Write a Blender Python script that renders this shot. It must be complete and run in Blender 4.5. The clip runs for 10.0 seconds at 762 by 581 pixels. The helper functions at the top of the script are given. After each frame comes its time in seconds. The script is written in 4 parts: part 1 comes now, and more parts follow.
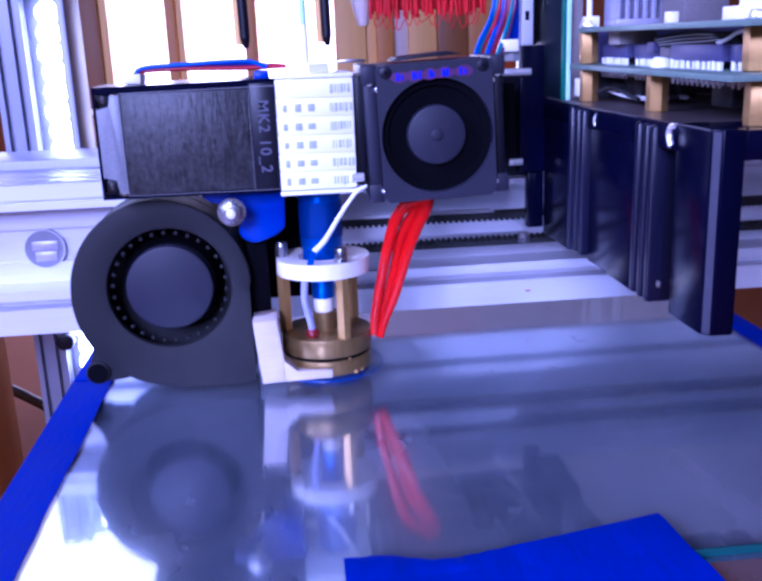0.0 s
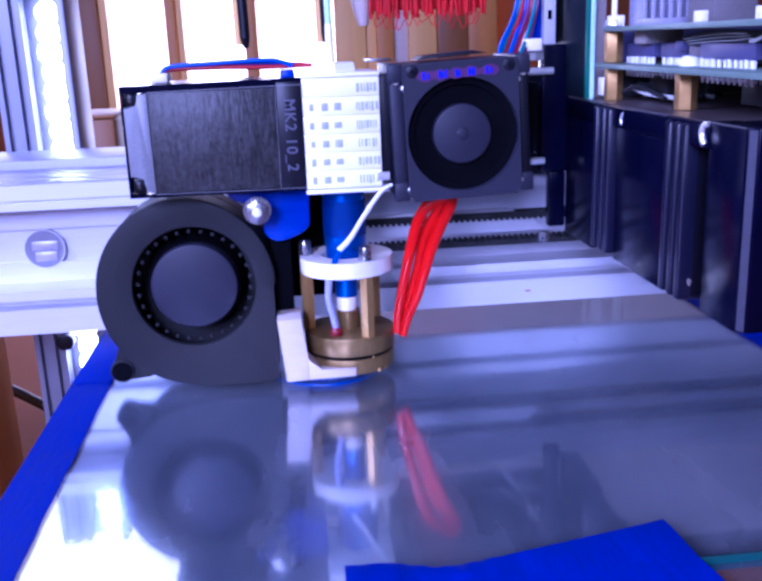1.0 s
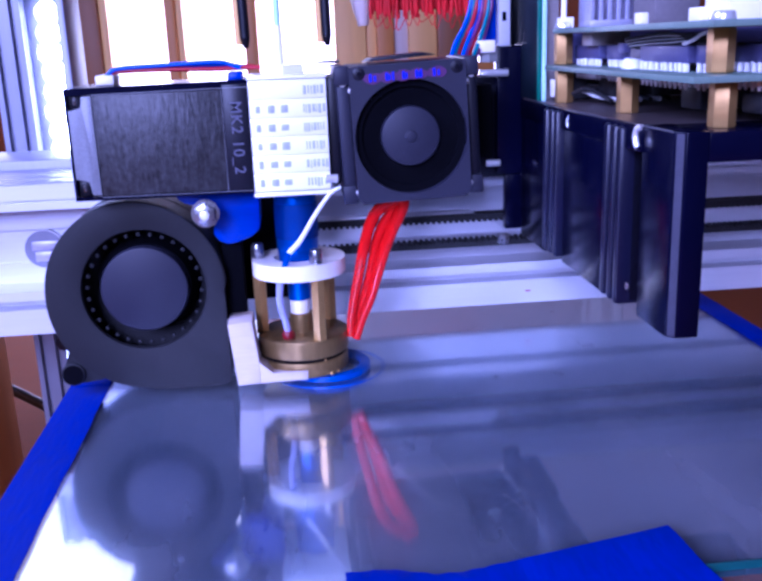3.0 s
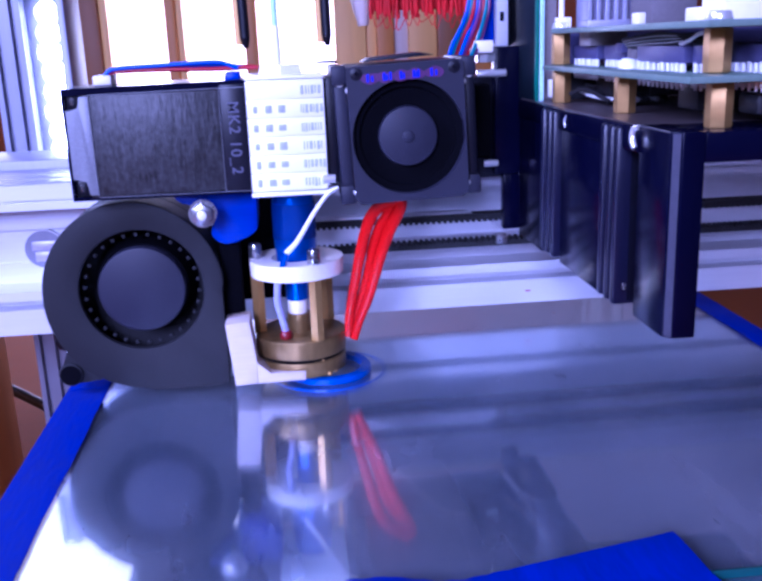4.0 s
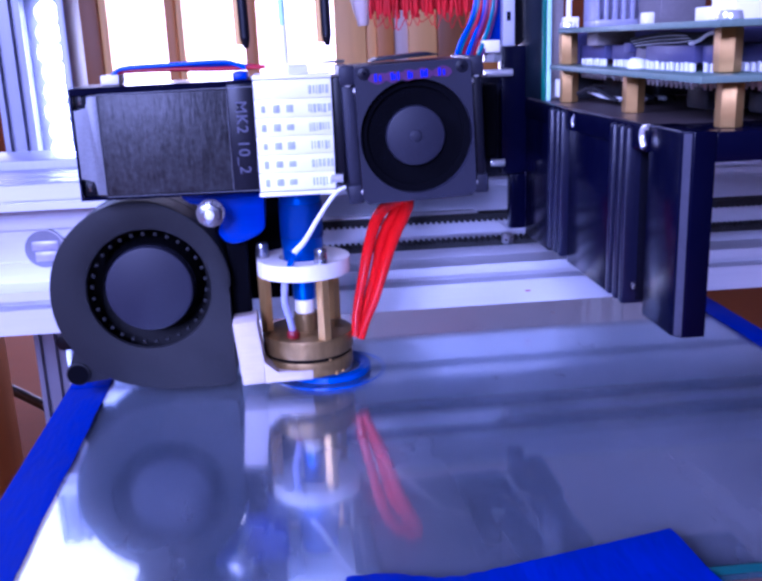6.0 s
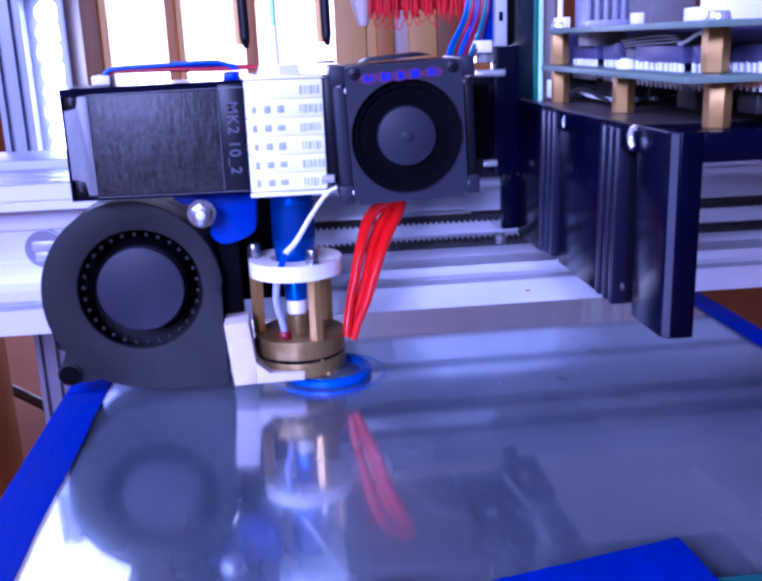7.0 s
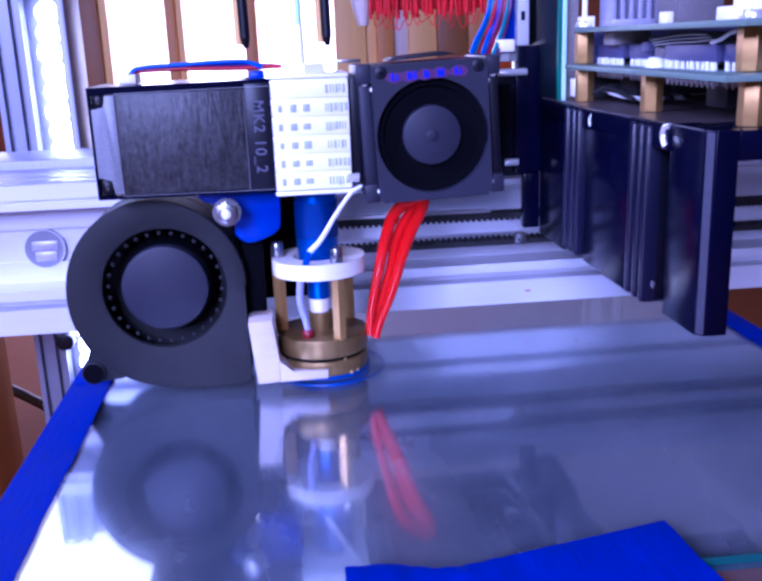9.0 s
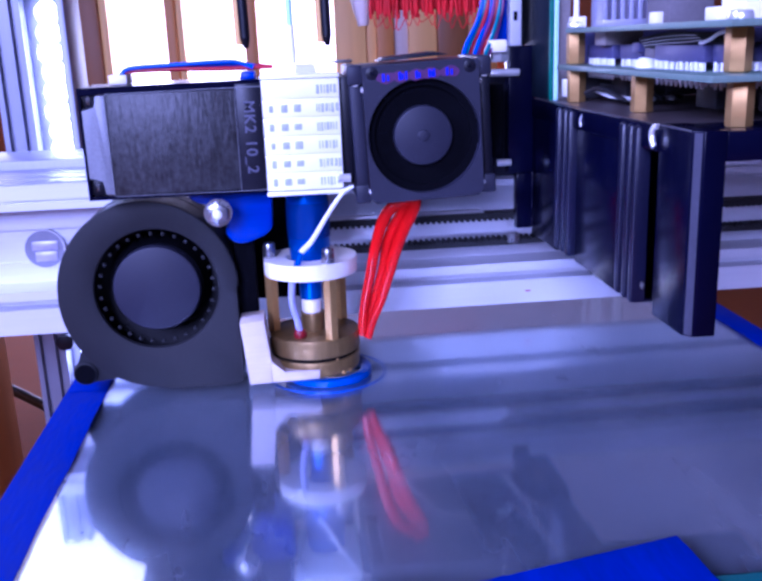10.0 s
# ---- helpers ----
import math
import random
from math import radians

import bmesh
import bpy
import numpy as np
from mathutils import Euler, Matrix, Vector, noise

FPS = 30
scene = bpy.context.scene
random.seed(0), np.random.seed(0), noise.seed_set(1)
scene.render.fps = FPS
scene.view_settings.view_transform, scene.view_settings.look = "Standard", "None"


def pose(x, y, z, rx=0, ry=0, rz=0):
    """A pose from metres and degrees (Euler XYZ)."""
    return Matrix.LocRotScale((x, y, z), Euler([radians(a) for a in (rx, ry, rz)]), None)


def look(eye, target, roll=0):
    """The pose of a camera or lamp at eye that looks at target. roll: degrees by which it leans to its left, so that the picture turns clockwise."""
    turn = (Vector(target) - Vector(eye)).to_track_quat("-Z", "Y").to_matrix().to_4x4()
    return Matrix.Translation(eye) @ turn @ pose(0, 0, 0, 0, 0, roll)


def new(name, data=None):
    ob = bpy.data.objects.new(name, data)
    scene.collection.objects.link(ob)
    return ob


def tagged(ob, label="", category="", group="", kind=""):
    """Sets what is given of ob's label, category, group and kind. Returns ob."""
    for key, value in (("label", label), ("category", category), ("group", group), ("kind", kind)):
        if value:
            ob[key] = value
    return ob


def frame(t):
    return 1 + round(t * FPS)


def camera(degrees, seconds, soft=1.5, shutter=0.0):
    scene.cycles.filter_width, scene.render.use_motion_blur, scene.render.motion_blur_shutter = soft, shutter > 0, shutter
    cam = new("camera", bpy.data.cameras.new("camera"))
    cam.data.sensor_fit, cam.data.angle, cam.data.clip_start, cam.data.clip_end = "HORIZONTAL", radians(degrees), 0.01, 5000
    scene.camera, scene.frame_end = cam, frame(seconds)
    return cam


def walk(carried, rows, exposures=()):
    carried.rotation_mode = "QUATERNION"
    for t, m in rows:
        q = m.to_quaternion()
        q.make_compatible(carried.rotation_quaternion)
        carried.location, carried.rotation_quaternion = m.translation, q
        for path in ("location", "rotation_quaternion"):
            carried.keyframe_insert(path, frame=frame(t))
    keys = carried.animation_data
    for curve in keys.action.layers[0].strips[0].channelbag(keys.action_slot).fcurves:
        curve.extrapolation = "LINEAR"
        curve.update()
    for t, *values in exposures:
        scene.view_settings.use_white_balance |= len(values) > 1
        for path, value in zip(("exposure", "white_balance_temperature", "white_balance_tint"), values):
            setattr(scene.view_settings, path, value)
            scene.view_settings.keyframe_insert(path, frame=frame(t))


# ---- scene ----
# Millimetres, seen from the lens: x along the gantry, y away from the lens, z up. The glass lies 98.5 mm below the lens.
cam = camera(45.94, 10.0, soft=3.0, shutter=0.3)
walk(cam, [(0.0, pose(0, 0, 0, 74.47, 2.05, -6.1)), (10.0, pose(0, 0, 0, 74.47, 2.05, -6.1))], exposures=[(0.0, 0.05, 4350, 50), (10.0, 0.05, 4350, 50)])

# ---- world and light ----
world = bpy.data.worlds.new("room_air")
scene.world = world
world.use_nodes = True
world.node_tree.nodes["Background"].inputs[0].default_value = (0.75, 0.8, 1.0, 1)
world.node_tree.nodes["Background"].inputs[1].default_value = 0.12


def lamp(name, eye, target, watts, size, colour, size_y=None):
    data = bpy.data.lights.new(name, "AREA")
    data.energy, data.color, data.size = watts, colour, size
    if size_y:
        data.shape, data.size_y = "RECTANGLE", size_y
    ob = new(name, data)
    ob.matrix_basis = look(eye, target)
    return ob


# Added fill from the left; no fixture stands there.
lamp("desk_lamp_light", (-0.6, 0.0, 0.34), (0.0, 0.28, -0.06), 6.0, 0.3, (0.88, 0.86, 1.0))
# Second added fill, low in front at left, also without a fixture.
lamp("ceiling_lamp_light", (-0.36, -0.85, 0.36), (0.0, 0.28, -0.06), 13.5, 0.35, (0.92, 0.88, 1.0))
# Added area light in the window opening, on top of the backdrop's glow.
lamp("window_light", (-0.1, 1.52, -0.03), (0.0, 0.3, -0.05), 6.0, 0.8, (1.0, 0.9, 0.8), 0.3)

# ---- materials ----
MM = 0.001


def mat(name, colour, rough=0.5, metal=0.0, vary=0.15, grain=120.0, bump=0.1, stretch=(1, 1, 1), emit=None, power=0.0, coat=0.0, trans=0.0, spots=30.0, spec=0.5):
    m = bpy.data.materials.new(name)
    m.use_nodes = True
    nt = m.node_tree
    b = nt.nodes["Principled BSDF"]
    b.inputs["Metallic"].default_value = metal
    b.inputs["Specular IOR Level"].default_value = spec
    b.inputs["Coat Weight"].default_value = coat
    b.inputs["Transmission Weight"].default_value = trans
    tc = nt.nodes.new("ShaderNodeTexCoord")
    mp = nt.nodes.new("ShaderNodeMapping")
    mp.inputs["Scale"].default_value = stretch
    nt.links.new(tc.outputs["Object"], mp.inputs[0])
    fine = nt.nodes.new("ShaderNodeTexNoise")
    fine.inputs["Scale"].default_value = grain * 10
    fine.inputs["Detail"].default_value = 4
    wide = nt.nodes.new("ShaderNodeTexNoise")
    wide.inputs["Scale"].default_value = spots
    wide.inputs["Detail"].default_value = 3
    nt.links.new(mp.outputs[0], fine.inputs["Vector"])
    nt.links.new(tc.outputs["Object"], wide.inputs["Vector"])
    mix = nt.nodes.new("ShaderNodeMath")
    mix.operation = "ADD"
    nt.links.new(fine.outputs["Fac"], mix.inputs[0])
    nt.links.new(wide.outputs["Fac"], mix.inputs[1])
    half = nt.nodes.new("ShaderNodeMath")
    half.operation = "MULTIPLY"
    half.inputs[1].default_value = 0.5
    nt.links.new(mix.outputs[0], half.inputs[0])
    ramp = nt.nodes.new("ShaderNodeValToRGB")
    lo = [max(0.0, c * (1 - vary)) for c in colour]
    hi = [min(1.0, c * (1 + vary)) for c in colour]
    ramp.color_ramp.elements[0].position, ramp.color_ramp.elements[1].position = 0.3, 0.7
    ramp.color_ramp.elements[0].color = (*lo, 1)
    ramp.color_ramp.elements[1].color = (*hi, 1)
    nt.links.new(half.outputs[0], ramp.inputs[0])
    nt.links.new(ramp.outputs[0], b.inputs["Base Color"])
    rr = nt.nodes.new("ShaderNodeMapRange")
    rr.inputs["To Min"].default_value = max(0.02, rough - 0.08)
    rr.inputs["To Max"].default_value = min(1.0, rough + 0.08)
    nt.links.new(half.outputs[0], rr.inputs[0])
    nt.links.new(rr.outputs[0], b.inputs["Roughness"])
    if bump:
        bp = nt.nodes.new("ShaderNodeBump")
        bp.inputs["Strength"].default_value = bump
        bp.inputs["Distance"].default_value = 0.0003
        nt.links.new(fine.outputs["Fac"], bp.inputs["Height"])
        nt.links.new(bp.outputs[0], b.inputs["Normal"])
    if emit:
        b.inputs["Emission Color"].default_value = (*emit, 1)
        b.inputs["Emission Strength"].default_value = power
    return m


PLASTIC = mat("black_plastic", (0.018, 0.018, 0.021), 0.6, vary=0.15, grain=300, bump=0.05, spec=0.2)
PLASTIC_FAN = mat("fan_plastic", (0.019, 0.019, 0.034), 0.5, vary=0.15, grain=300, bump=0.05, spec=0.3)
BLACK = mat("black_gloss", (0.006, 0.006, 0.012), 0.38, vary=0.3, grain=200, bump=0.03, spec=0.3)
GLOSS = mat("gloss_black", (0.006, 0.006, 0.012), 0.12, vary=0.2, bump=0.0)
# Near black, for black parts and for recesses whose shade is in the colour.
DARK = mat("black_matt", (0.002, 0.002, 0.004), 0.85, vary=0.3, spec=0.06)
RIB = mat("black_rib", (0.006, 0.006, 0.02), 0.3, vary=0.3, spec=0.3)
# Brownish reflection on the bracket's top, held in the base colour.
TOP_PLATE = mat("brown_sheen_plate", (0.075, 0.058, 0.060), 0.35, vary=0.35, grain=20, bump=0.05, spec=0.5)
PANEL = mat("black_panel", (0.002, 0.002, 0.012), 0.2, vary=0.1, grain=30, bump=0.0, spec=0.1)
BOLT = mat("bolt_steel", (0.42, 0.42, 0.44), 0.28, 0.95)
WHITE_METAL = mat("polished_steel", (0.95, 0.93, 0.90), 0.35, 0.2)
STEEL = mat("bright_steel", (0.88, 0.87, 0.86), 0.2, 0.65, vary=0.1)
ALU = mat("anodised_aluminium", (0.68, 0.68, 0.73), 0.42, 0.2, vary=0.05, grain=60, bump=0.06, stretch=(0.03, 1, 1))
# Darker ALU, for posts and rail and for dim-looking faces of the beam.
ALU_POST = mat("darker_anodised_aluminium", (0.24, 0.24, 0.30), 0.45, 0.35, vary=0.10, grain=60, bump=0.06, stretch=(1, 1, 0.03))
# Pale tone for worn edges and for highlights drawn along panel edges.
WORN_GLINT = mat("worn_and_glint_edge", (0.055, 0.055, 0.08), 0.5, 0.3, vary=0.2)
LAMINATE = mat("motor_laminations", (0.031, 0.031, 0.034), 0.45, 0.2, vary=0.85, grain=110, bump=0.6, stretch=(1, 1, 0.22), spots=900)
CAP = mat("cast_motor_cap", (0.22, 0.225, 0.25), 0.45, 0.1, vary=0.2, grain=200, bump=0.2)
WHITE = mat("white_plastic", (0.90, 0.84, 0.76), 0.5, vary=0.04, grain=80, bump=0.1)
BALSA = mat("pale_balsa", (0.58, 0.49, 0.44), 0.8, vary=0.1, grain=120, bump=0.3, stretch=(0.1, 1, 1))
CLEAR = mat("frosted_acrylic", (1.0, 0.98, 0.88), 0.35, vary=0.03, bump=0.05, coat=0.4)
MARK = mat("grey_mark", (0.42, 0.45, 0.48), 0.5, vary=0.2)
BRASS = mat("tarnished_brass", (0.25, 0.16, 0.055), 0.4, 0.6, vary=0.3, grain=60, bump=0.12, stretch=(1, 1, 0.3))
BRASS_ROD = mat("brass_rod", (0.58, 0.35, 0.11), 0.36, 0.7, vary=0.08, grain=60, bump=0.02)
BLUE_METAL = mat("blue_anodised", (0.012, 0.10, 0.50), 0.3, 0.62, vary=0.08, grain=80, bump=0.03)
# Darker copy of the barrel's blue that draws the knurl's shaded grooves.
KNURL_SHADE = mat("blue_knurl_shade", (0.006, 0.035, 0.22), 0.35, 0.5)
BLUE_PRINT = mat("blue_printed_plastic", (0.003, 0.028, 0.34), 0.4, vary=0.2, grain=20, bump=0.4, stretch=(0.1, 0.1, 4), spec=0.35)
BLUE_TAPE = mat("blue_crepe_tape", (0.003, 0.014, 0.26), 0.75, vary=0.2, grain=70, bump=0.5, stretch=(1, 0.25, 1), spec=0.25)
BLUE_FILAMENT = mat("blue_filament", (0.005, 0.075, 0.42), 0.3, vary=0.25)
INK = mat("blue_ink", (0.012, 0.012, 0.55), 0.5, vary=0.1)
INK_RIM = mat("purple_ink", (0.075, 0.012, 0.085), 0.5, vary=0.3)
TEXT = mat("grey_print", (0.085, 0.085, 0.13), 0.5, vary=0.1)
RED = mat("red_silicone", (0.72, 0.004, 0.0), 0.14, vary=0.06, bump=0.0, spec=0.45)
RED_WIRE = mat("red_wire", (0.38, 0.004, 0.02), 0.4)
BLUE_WIRE = mat("blue_wire", (0.02, 0.09, 0.60), 0.4)
CYAN_WIRE = mat("teal_wire", (0.015, 0.16, 0.22), 0.4)
PALE_TUBE = mat("pale_tube", (0.55, 0.86, 0.88), 0.3)
PURPLE_WIRE = mat("purple_wire", (0.16, 0.03, 0.14), 0.4)
WHITE_WIRE = mat("white_wire", (0.85, 0.85, 0.86), 0.45)
LILAC = mat("lilac_sleeve", (0.36, 0.36, 0.62), 0.4)
TEAL = mat("teal_board_edge", (0.012, 0.15, 0.10), 0.35, vary=0.15)
GLASS_TEAL = mat("glass_edge_teal", (0.012, 0.085, 0.085), 0.3)
BOARD_DARK = mat("dark_board", (0.004, 0.008, 0.014), 0.5, spec=0.2)
BOARD = mat("green_board", (0.13, 0.19, 0.155), 0.4, vary=0.15)
SOLDER = mat("solder", (0.92, 0.92, 0.92), 0.3, 0.05)
CHIP = mat("black_chip", (0.02, 0.02, 0.024), 0.4)
SINK = mat("lilac_header", (0.075, 0.07, 0.17), 0.4, 0.1)
RELAY = mat("grey_relay", (0.15, 0.13, 0.14), 0.5)
RELAY_PALE = mat("pale_relay", (0.34, 0.30, 0.29), 0.5)
LILAC_METAL = mat("lilac_anodised", (0.50, 0.48, 0.62), 0.35, 0.4)
RUBBER = mat("belt_rubber", (0.008, 0.008, 0.01), 0.7)
WOOD = mat("varnished_wood", (0.60, 0.25, 0.05), 0.5, vary=0.2, grain=8, bump=0.1, stretch=(1, 1, 0.1), spots=6)
WOOD_PALE = mat("pale_wood", (0.95, 0.54, 0.16), 0.5, vary=0.12, grain=8, bump=0.1, stretch=(1, 1, 0.1), spots=6)
WOOD_DARK = mat("dark_wood", (0.28, 0.11, 0.025), 0.5, vary=0.25, grain=8, bump=0.1, stretch=(1, 1, 0.1), spots=6)
WOOD_RED = mat("red_brown_wood", (0.19, 0.058, 0.018), 0.8, vary=0.12, grain=8, bump=0.1, stretch=(0.1, 1, 1), spots=5, spec=0.08)
PAINT = mat("wall_paint", (0.45, 0.42, 0.40), 0.8, vary=0.05, spots=3)
SKYGLOW = mat("daylight", (0.9, 0.9, 0.9), 0.9, vary=0.02, bump=0, emit=(1.0, 0.90, 0.76), power=3.0)
LED = mat("led_glow", (0.9, 0.9, 0.9), 0.5, bump=0, emit=(0.86, 0.87, 1.0), power=15.0)
LED_SOFT = mat("led_strip_backing", (0.16, 0.16, 0.2), 0.5, bump=0.1)
FIBRE = mat("red_fibre", (0.60, 0.003, 0.003), 0.7, vary=0.3, grain=20, bump=0.5)
CREAM = mat("cream_plastic", (0.72, 0.62, 0.56), 0.5)


def bed_metal():
    """Satin aluminium plate under the glass: a clear reflection and a wide sheen, with faint wipe marks."""
    m = mat("bed_aluminium", (0.37, 0.415, 0.58), 0.08, 0.97, vary=0.12, grain=3, bump=0.0, spots=18)
    nt = m.node_tree
    b = nt.nodes["Principled BSDF"]
    for k in list(b.inputs["Roughness"].links):
        nt.links.remove(k)
    tc = nt.nodes.new("ShaderNodeTexCoord")
    mp = nt.nodes.new("ShaderNodeMapping")
    mp.inputs["Scale"].default_value = (1, 0.2, 1)
    mp.inputs["Rotation"].default_value = (0, 0, 0.5)
    nt.links.new(tc.outputs["Object"], mp.inputs[0])
    n = nt.nodes.new("ShaderNodeTexNoise")
    n.inputs["Scale"].default_value = 60
    n.inputs["Detail"].default_value = 5
    nt.links.new(mp.outputs[0], n.inputs["Vector"])
    r = nt.nodes.new("ShaderNodeMapRange")
    r.inputs["From Min"].default_value, r.inputs["From Max"].default_value = 0.35, 0.75
    r.inputs["To Min"].default_value, r.inputs["To Max"].default_value = 0.13, 0.23
    nt.links.new(n.outputs["Fac"], r.inputs[0])
    nt.links.new(r.outputs[0], b.inputs["Roughness"])
    sheen = nt.nodes.new("ShaderNodeBsdfPrincipled")
    sheen.inputs["Base Color"].default_value = (0.30, 0.34, 0.50, 1)
    sheen.inputs["Metallic"].default_value = 0.9
    sheen.inputs["Roughness"].default_value = 0.36
    mix = nt.nodes.new("ShaderNodeMixShader")
    mix.inputs[0].default_value = 0.22
    out = nt.nodes["Material Output"]
    nt.links.new(b.outputs[0], mix.inputs[1])
    nt.links.new(sheen.outputs[0], mix.inputs[2])
    # dried wipe marks and dust: a thin matt film in drawn-out patches
    film = nt.nodes.new("ShaderNodeBsdfDiffuse")
    film.inputs[0].default_value = (0.50, 0.45, 0.46, 1)
    patches = []
    for scale, turn, stretch, lo, hi in ((22, 1.2, 0.4, 0.0, 0.075), (90, 1.4, 0.1, 0.0, 0.04), (260, 0.3, 0.5, 0.0, 0.01)):
        mp2 = nt.nodes.new("ShaderNodeMapping")
        mp2.inputs["Scale"].default_value = (1, stretch, 1)
        mp2.inputs["Rotation"].default_value = (0, 0, turn)
        nt.links.new(tc.outputs["Object"], mp2.inputs[0])
        n2 = nt.nodes.new("ShaderNodeTexNoise")
        n2.inputs["Scale"].default_value = scale
        n2.inputs["Detail"].default_value = 6
        n2.inputs["Distortion"].default_value = 0.4
        nt.links.new(mp2.outputs[0], n2.inputs["Vector"])
        r2 = nt.nodes.new("ShaderNodeMapRange")
        r2.inputs["From Min"].default_value, r2.inputs["From Max"].default_value = 0.40, 0.78
        r2.inputs["To Min"].default_value, r2.inputs["To Max"].default_value = lo, hi
        nt.links.new(n2.outputs["Fac"], r2.inputs[0])
        patches.append(r2)
    add = nt.nodes.new("ShaderNodeMath")
    both = nt.nodes.new("ShaderNodeMath")
    nt.links.new(patches[0].outputs[0], both.inputs[0])
    nt.links.new(patches[1].outputs[0], both.inputs[1])
    nt.links.new(both.outputs[0], add.inputs[0])
    nt.links.new(patches[2].outputs[0], add.inputs[1])
    dusty = nt.nodes.new("ShaderNodeMixShader")
    nt.links.new(add.outputs[0], dusty.inputs[0])
    nt.links.new(mix.outputs[0], dusty.inputs[1])
    nt.links.new(film.outputs[0], dusty.inputs[2])
    nt.links.new(dusty.outputs[0], out.inputs[0])
    return m


def clear_glass():
    m = bpy.data.materials.new("clear_glass")
    m.use_nodes = True
    b = m.node_tree.nodes["Principled BSDF"]
    b.inputs["Base Color"].default_value = (0.93, 0.98, 0.97, 1)
    b.inputs["Transmission Weight"].default_value = 1.0
    b.inputs["Roughness"].default_value = 0.03
    b.inputs["IOR"].default_value = 1.5
    return m


BED_METAL = bed_metal()
GLASS = clear_glass()
SMEAR = mat("dried_smear", (0.8, 0.78, 0.8), 0.6, vary=0.3, grain=200, bump=0.2)
SMEAR.node_tree.nodes["Principled BSDF"].inputs["Alpha"].default_value = 0.03

# ---- builders ----
BASE = {}


def thing(name, base, label, category, group="", kind=""):
    """An Empty at the base of a thing; its parts are given in the same millimetres as the place."""
    ob = new(name)
    ob.empty_display_size = 0.01
    ob.location = Vector(base) * MM
    BASE[ob.name] = Vector(base)
    tagged(ob, label, category, group, kind)
    return ob


def root(ob):
    while ob.parent:
        ob = ob.parent
    return ob


def finish(bm, name, material, smooth=True):
    me = bpy.data.meshes.new(name)
    bmesh.ops.recalc_face_normals(bm, faces=bm.faces)
    bm.to_mesh(me)
    bm.free()
    me.materials.append(material)
    if smooth:
        for p in me.polygons:
            p.use_smooth = True
        me.set_sharp_from_angle(angle=radians(24))
    return me


def part(name, bm, material, parent, label=""):
    """One mesh under a thing or a part."""
    b = BASE[root(parent).name]
    bmesh.ops.translate(bm, verts=bm.verts, vec=-b)
    bmesh.ops.scale(bm, verts=bm.verts, vec=(MM, MM, MM))
    ob = new(name, finish(bm, name, material))
    ob.parent = parent
    if label:
        ob["label"] = label
    return ob


def solo(name, bm, material, base, label, category, kind="", group=""):
    """A thing or a piece of the setting that is one mesh."""
    bmesh.ops.translate(bm, verts=bm.verts, vec=-Vector(base))
    bmesh.ops.scale(bm, verts=bm.verts, vec=(MM, MM, MM))
    ob = new(name, finish(bm, name, material))
    ob.location = Vector(base) * MM
    BASE[ob.name] = Vector(base)
    return tagged(ob, label, category, group, kind)


def box(x0, x1, y0, y1, z0, z1, bevel=0.0, bm=None):
    own = bmesh.new()
    bmesh.ops.create_cube(own, size=1)
    bmesh.ops.scale(own, verts=own.verts, vec=(x1 - x0, y1 - y0, z1 - z0))
    bmesh.ops.translate(own, verts=own.verts, vec=((x0 + x1) / 2, (y0 + y1) / 2, (z0 + z1) / 2))
    if bevel:
        bmesh.ops.bevel(own, geom=own.edges[:], offset=bevel, segments=2, profile=0.5, affect="EDGES")
    return merge(bm, own)


def merge(bm, own):
    if bm is None:
        return own
    me = bpy.data.meshes.new("join")
    own.to_mesh(me)
    own.free()
    bm.from_mesh(me)
    bpy.data.meshes.remove(me)
    return bm


def rod(p0, p1, r0, r1=None, seg=32, bevel=0.0, bm=None):
    p0, p1 = Vector(p0), Vector(p1)
    own = bmesh.new()
    bmesh.ops.create_cone(own, cap_ends=True, segments=seg, radius1=r0, radius2=r0 if r1 is None else r1, depth=(p1 - p0).length)
    if bevel:
        rim = [e for e in own.edges if abs(e.verts[0].co.z - e.verts[1].co.z) < 1e-6]
        bmesh.ops.bevel(own, geom=rim, offset=bevel, segments=2, profile=0.5, affect="EDGES")
    turn = (p1 - p0).to_track_quat("Z", "Y").to_matrix().to_4x4()
    bmesh.ops.transform(own, verts=own.verts, matrix=Matrix.Translation((p0 + p1) / 2) @ turn)
    return merge(bm, own)


def prism(points, y0, y1, bevel=0.0, bm=None):
    """A polygon in x and z, from y0 to y1."""
    own = bmesh.new()
    a = [own.verts.new((x, y0, z)) for x, z in points]
    b = [own.verts.new((x, y1, z)) for x, z in points]
    own.faces.new(a)
    own.faces.new(list(reversed(b)))
    n = len(points)
    for i in range(n):
        own.faces.new((a[i], b[i], b[(i + 1) % n], a[(i + 1) % n]))
    if bevel:
        bmesh.ops.bevel(own, geom=own.edges[:], offset=bevel, segments=2, profile=0.5, affect="EDGES")
    return merge(bm, own)


def profile_x(points, x0, x1, bm=None):
    """A polygon in y and z, from x0 to x1."""
    own = bmesh.new()
    a = [own.verts.new((x0, y, z)) for y, z in points]
    b = [own.verts.new((x1, y, z)) for y, z in points]
    own.faces.new(a)
    own.faces.new(list(reversed(b)))
    n = len(points)
    for i in range(n):
        own.faces.new((a[i], b[i], b[(i + 1) % n], a[(i + 1) % n]))
    return merge(bm, own)


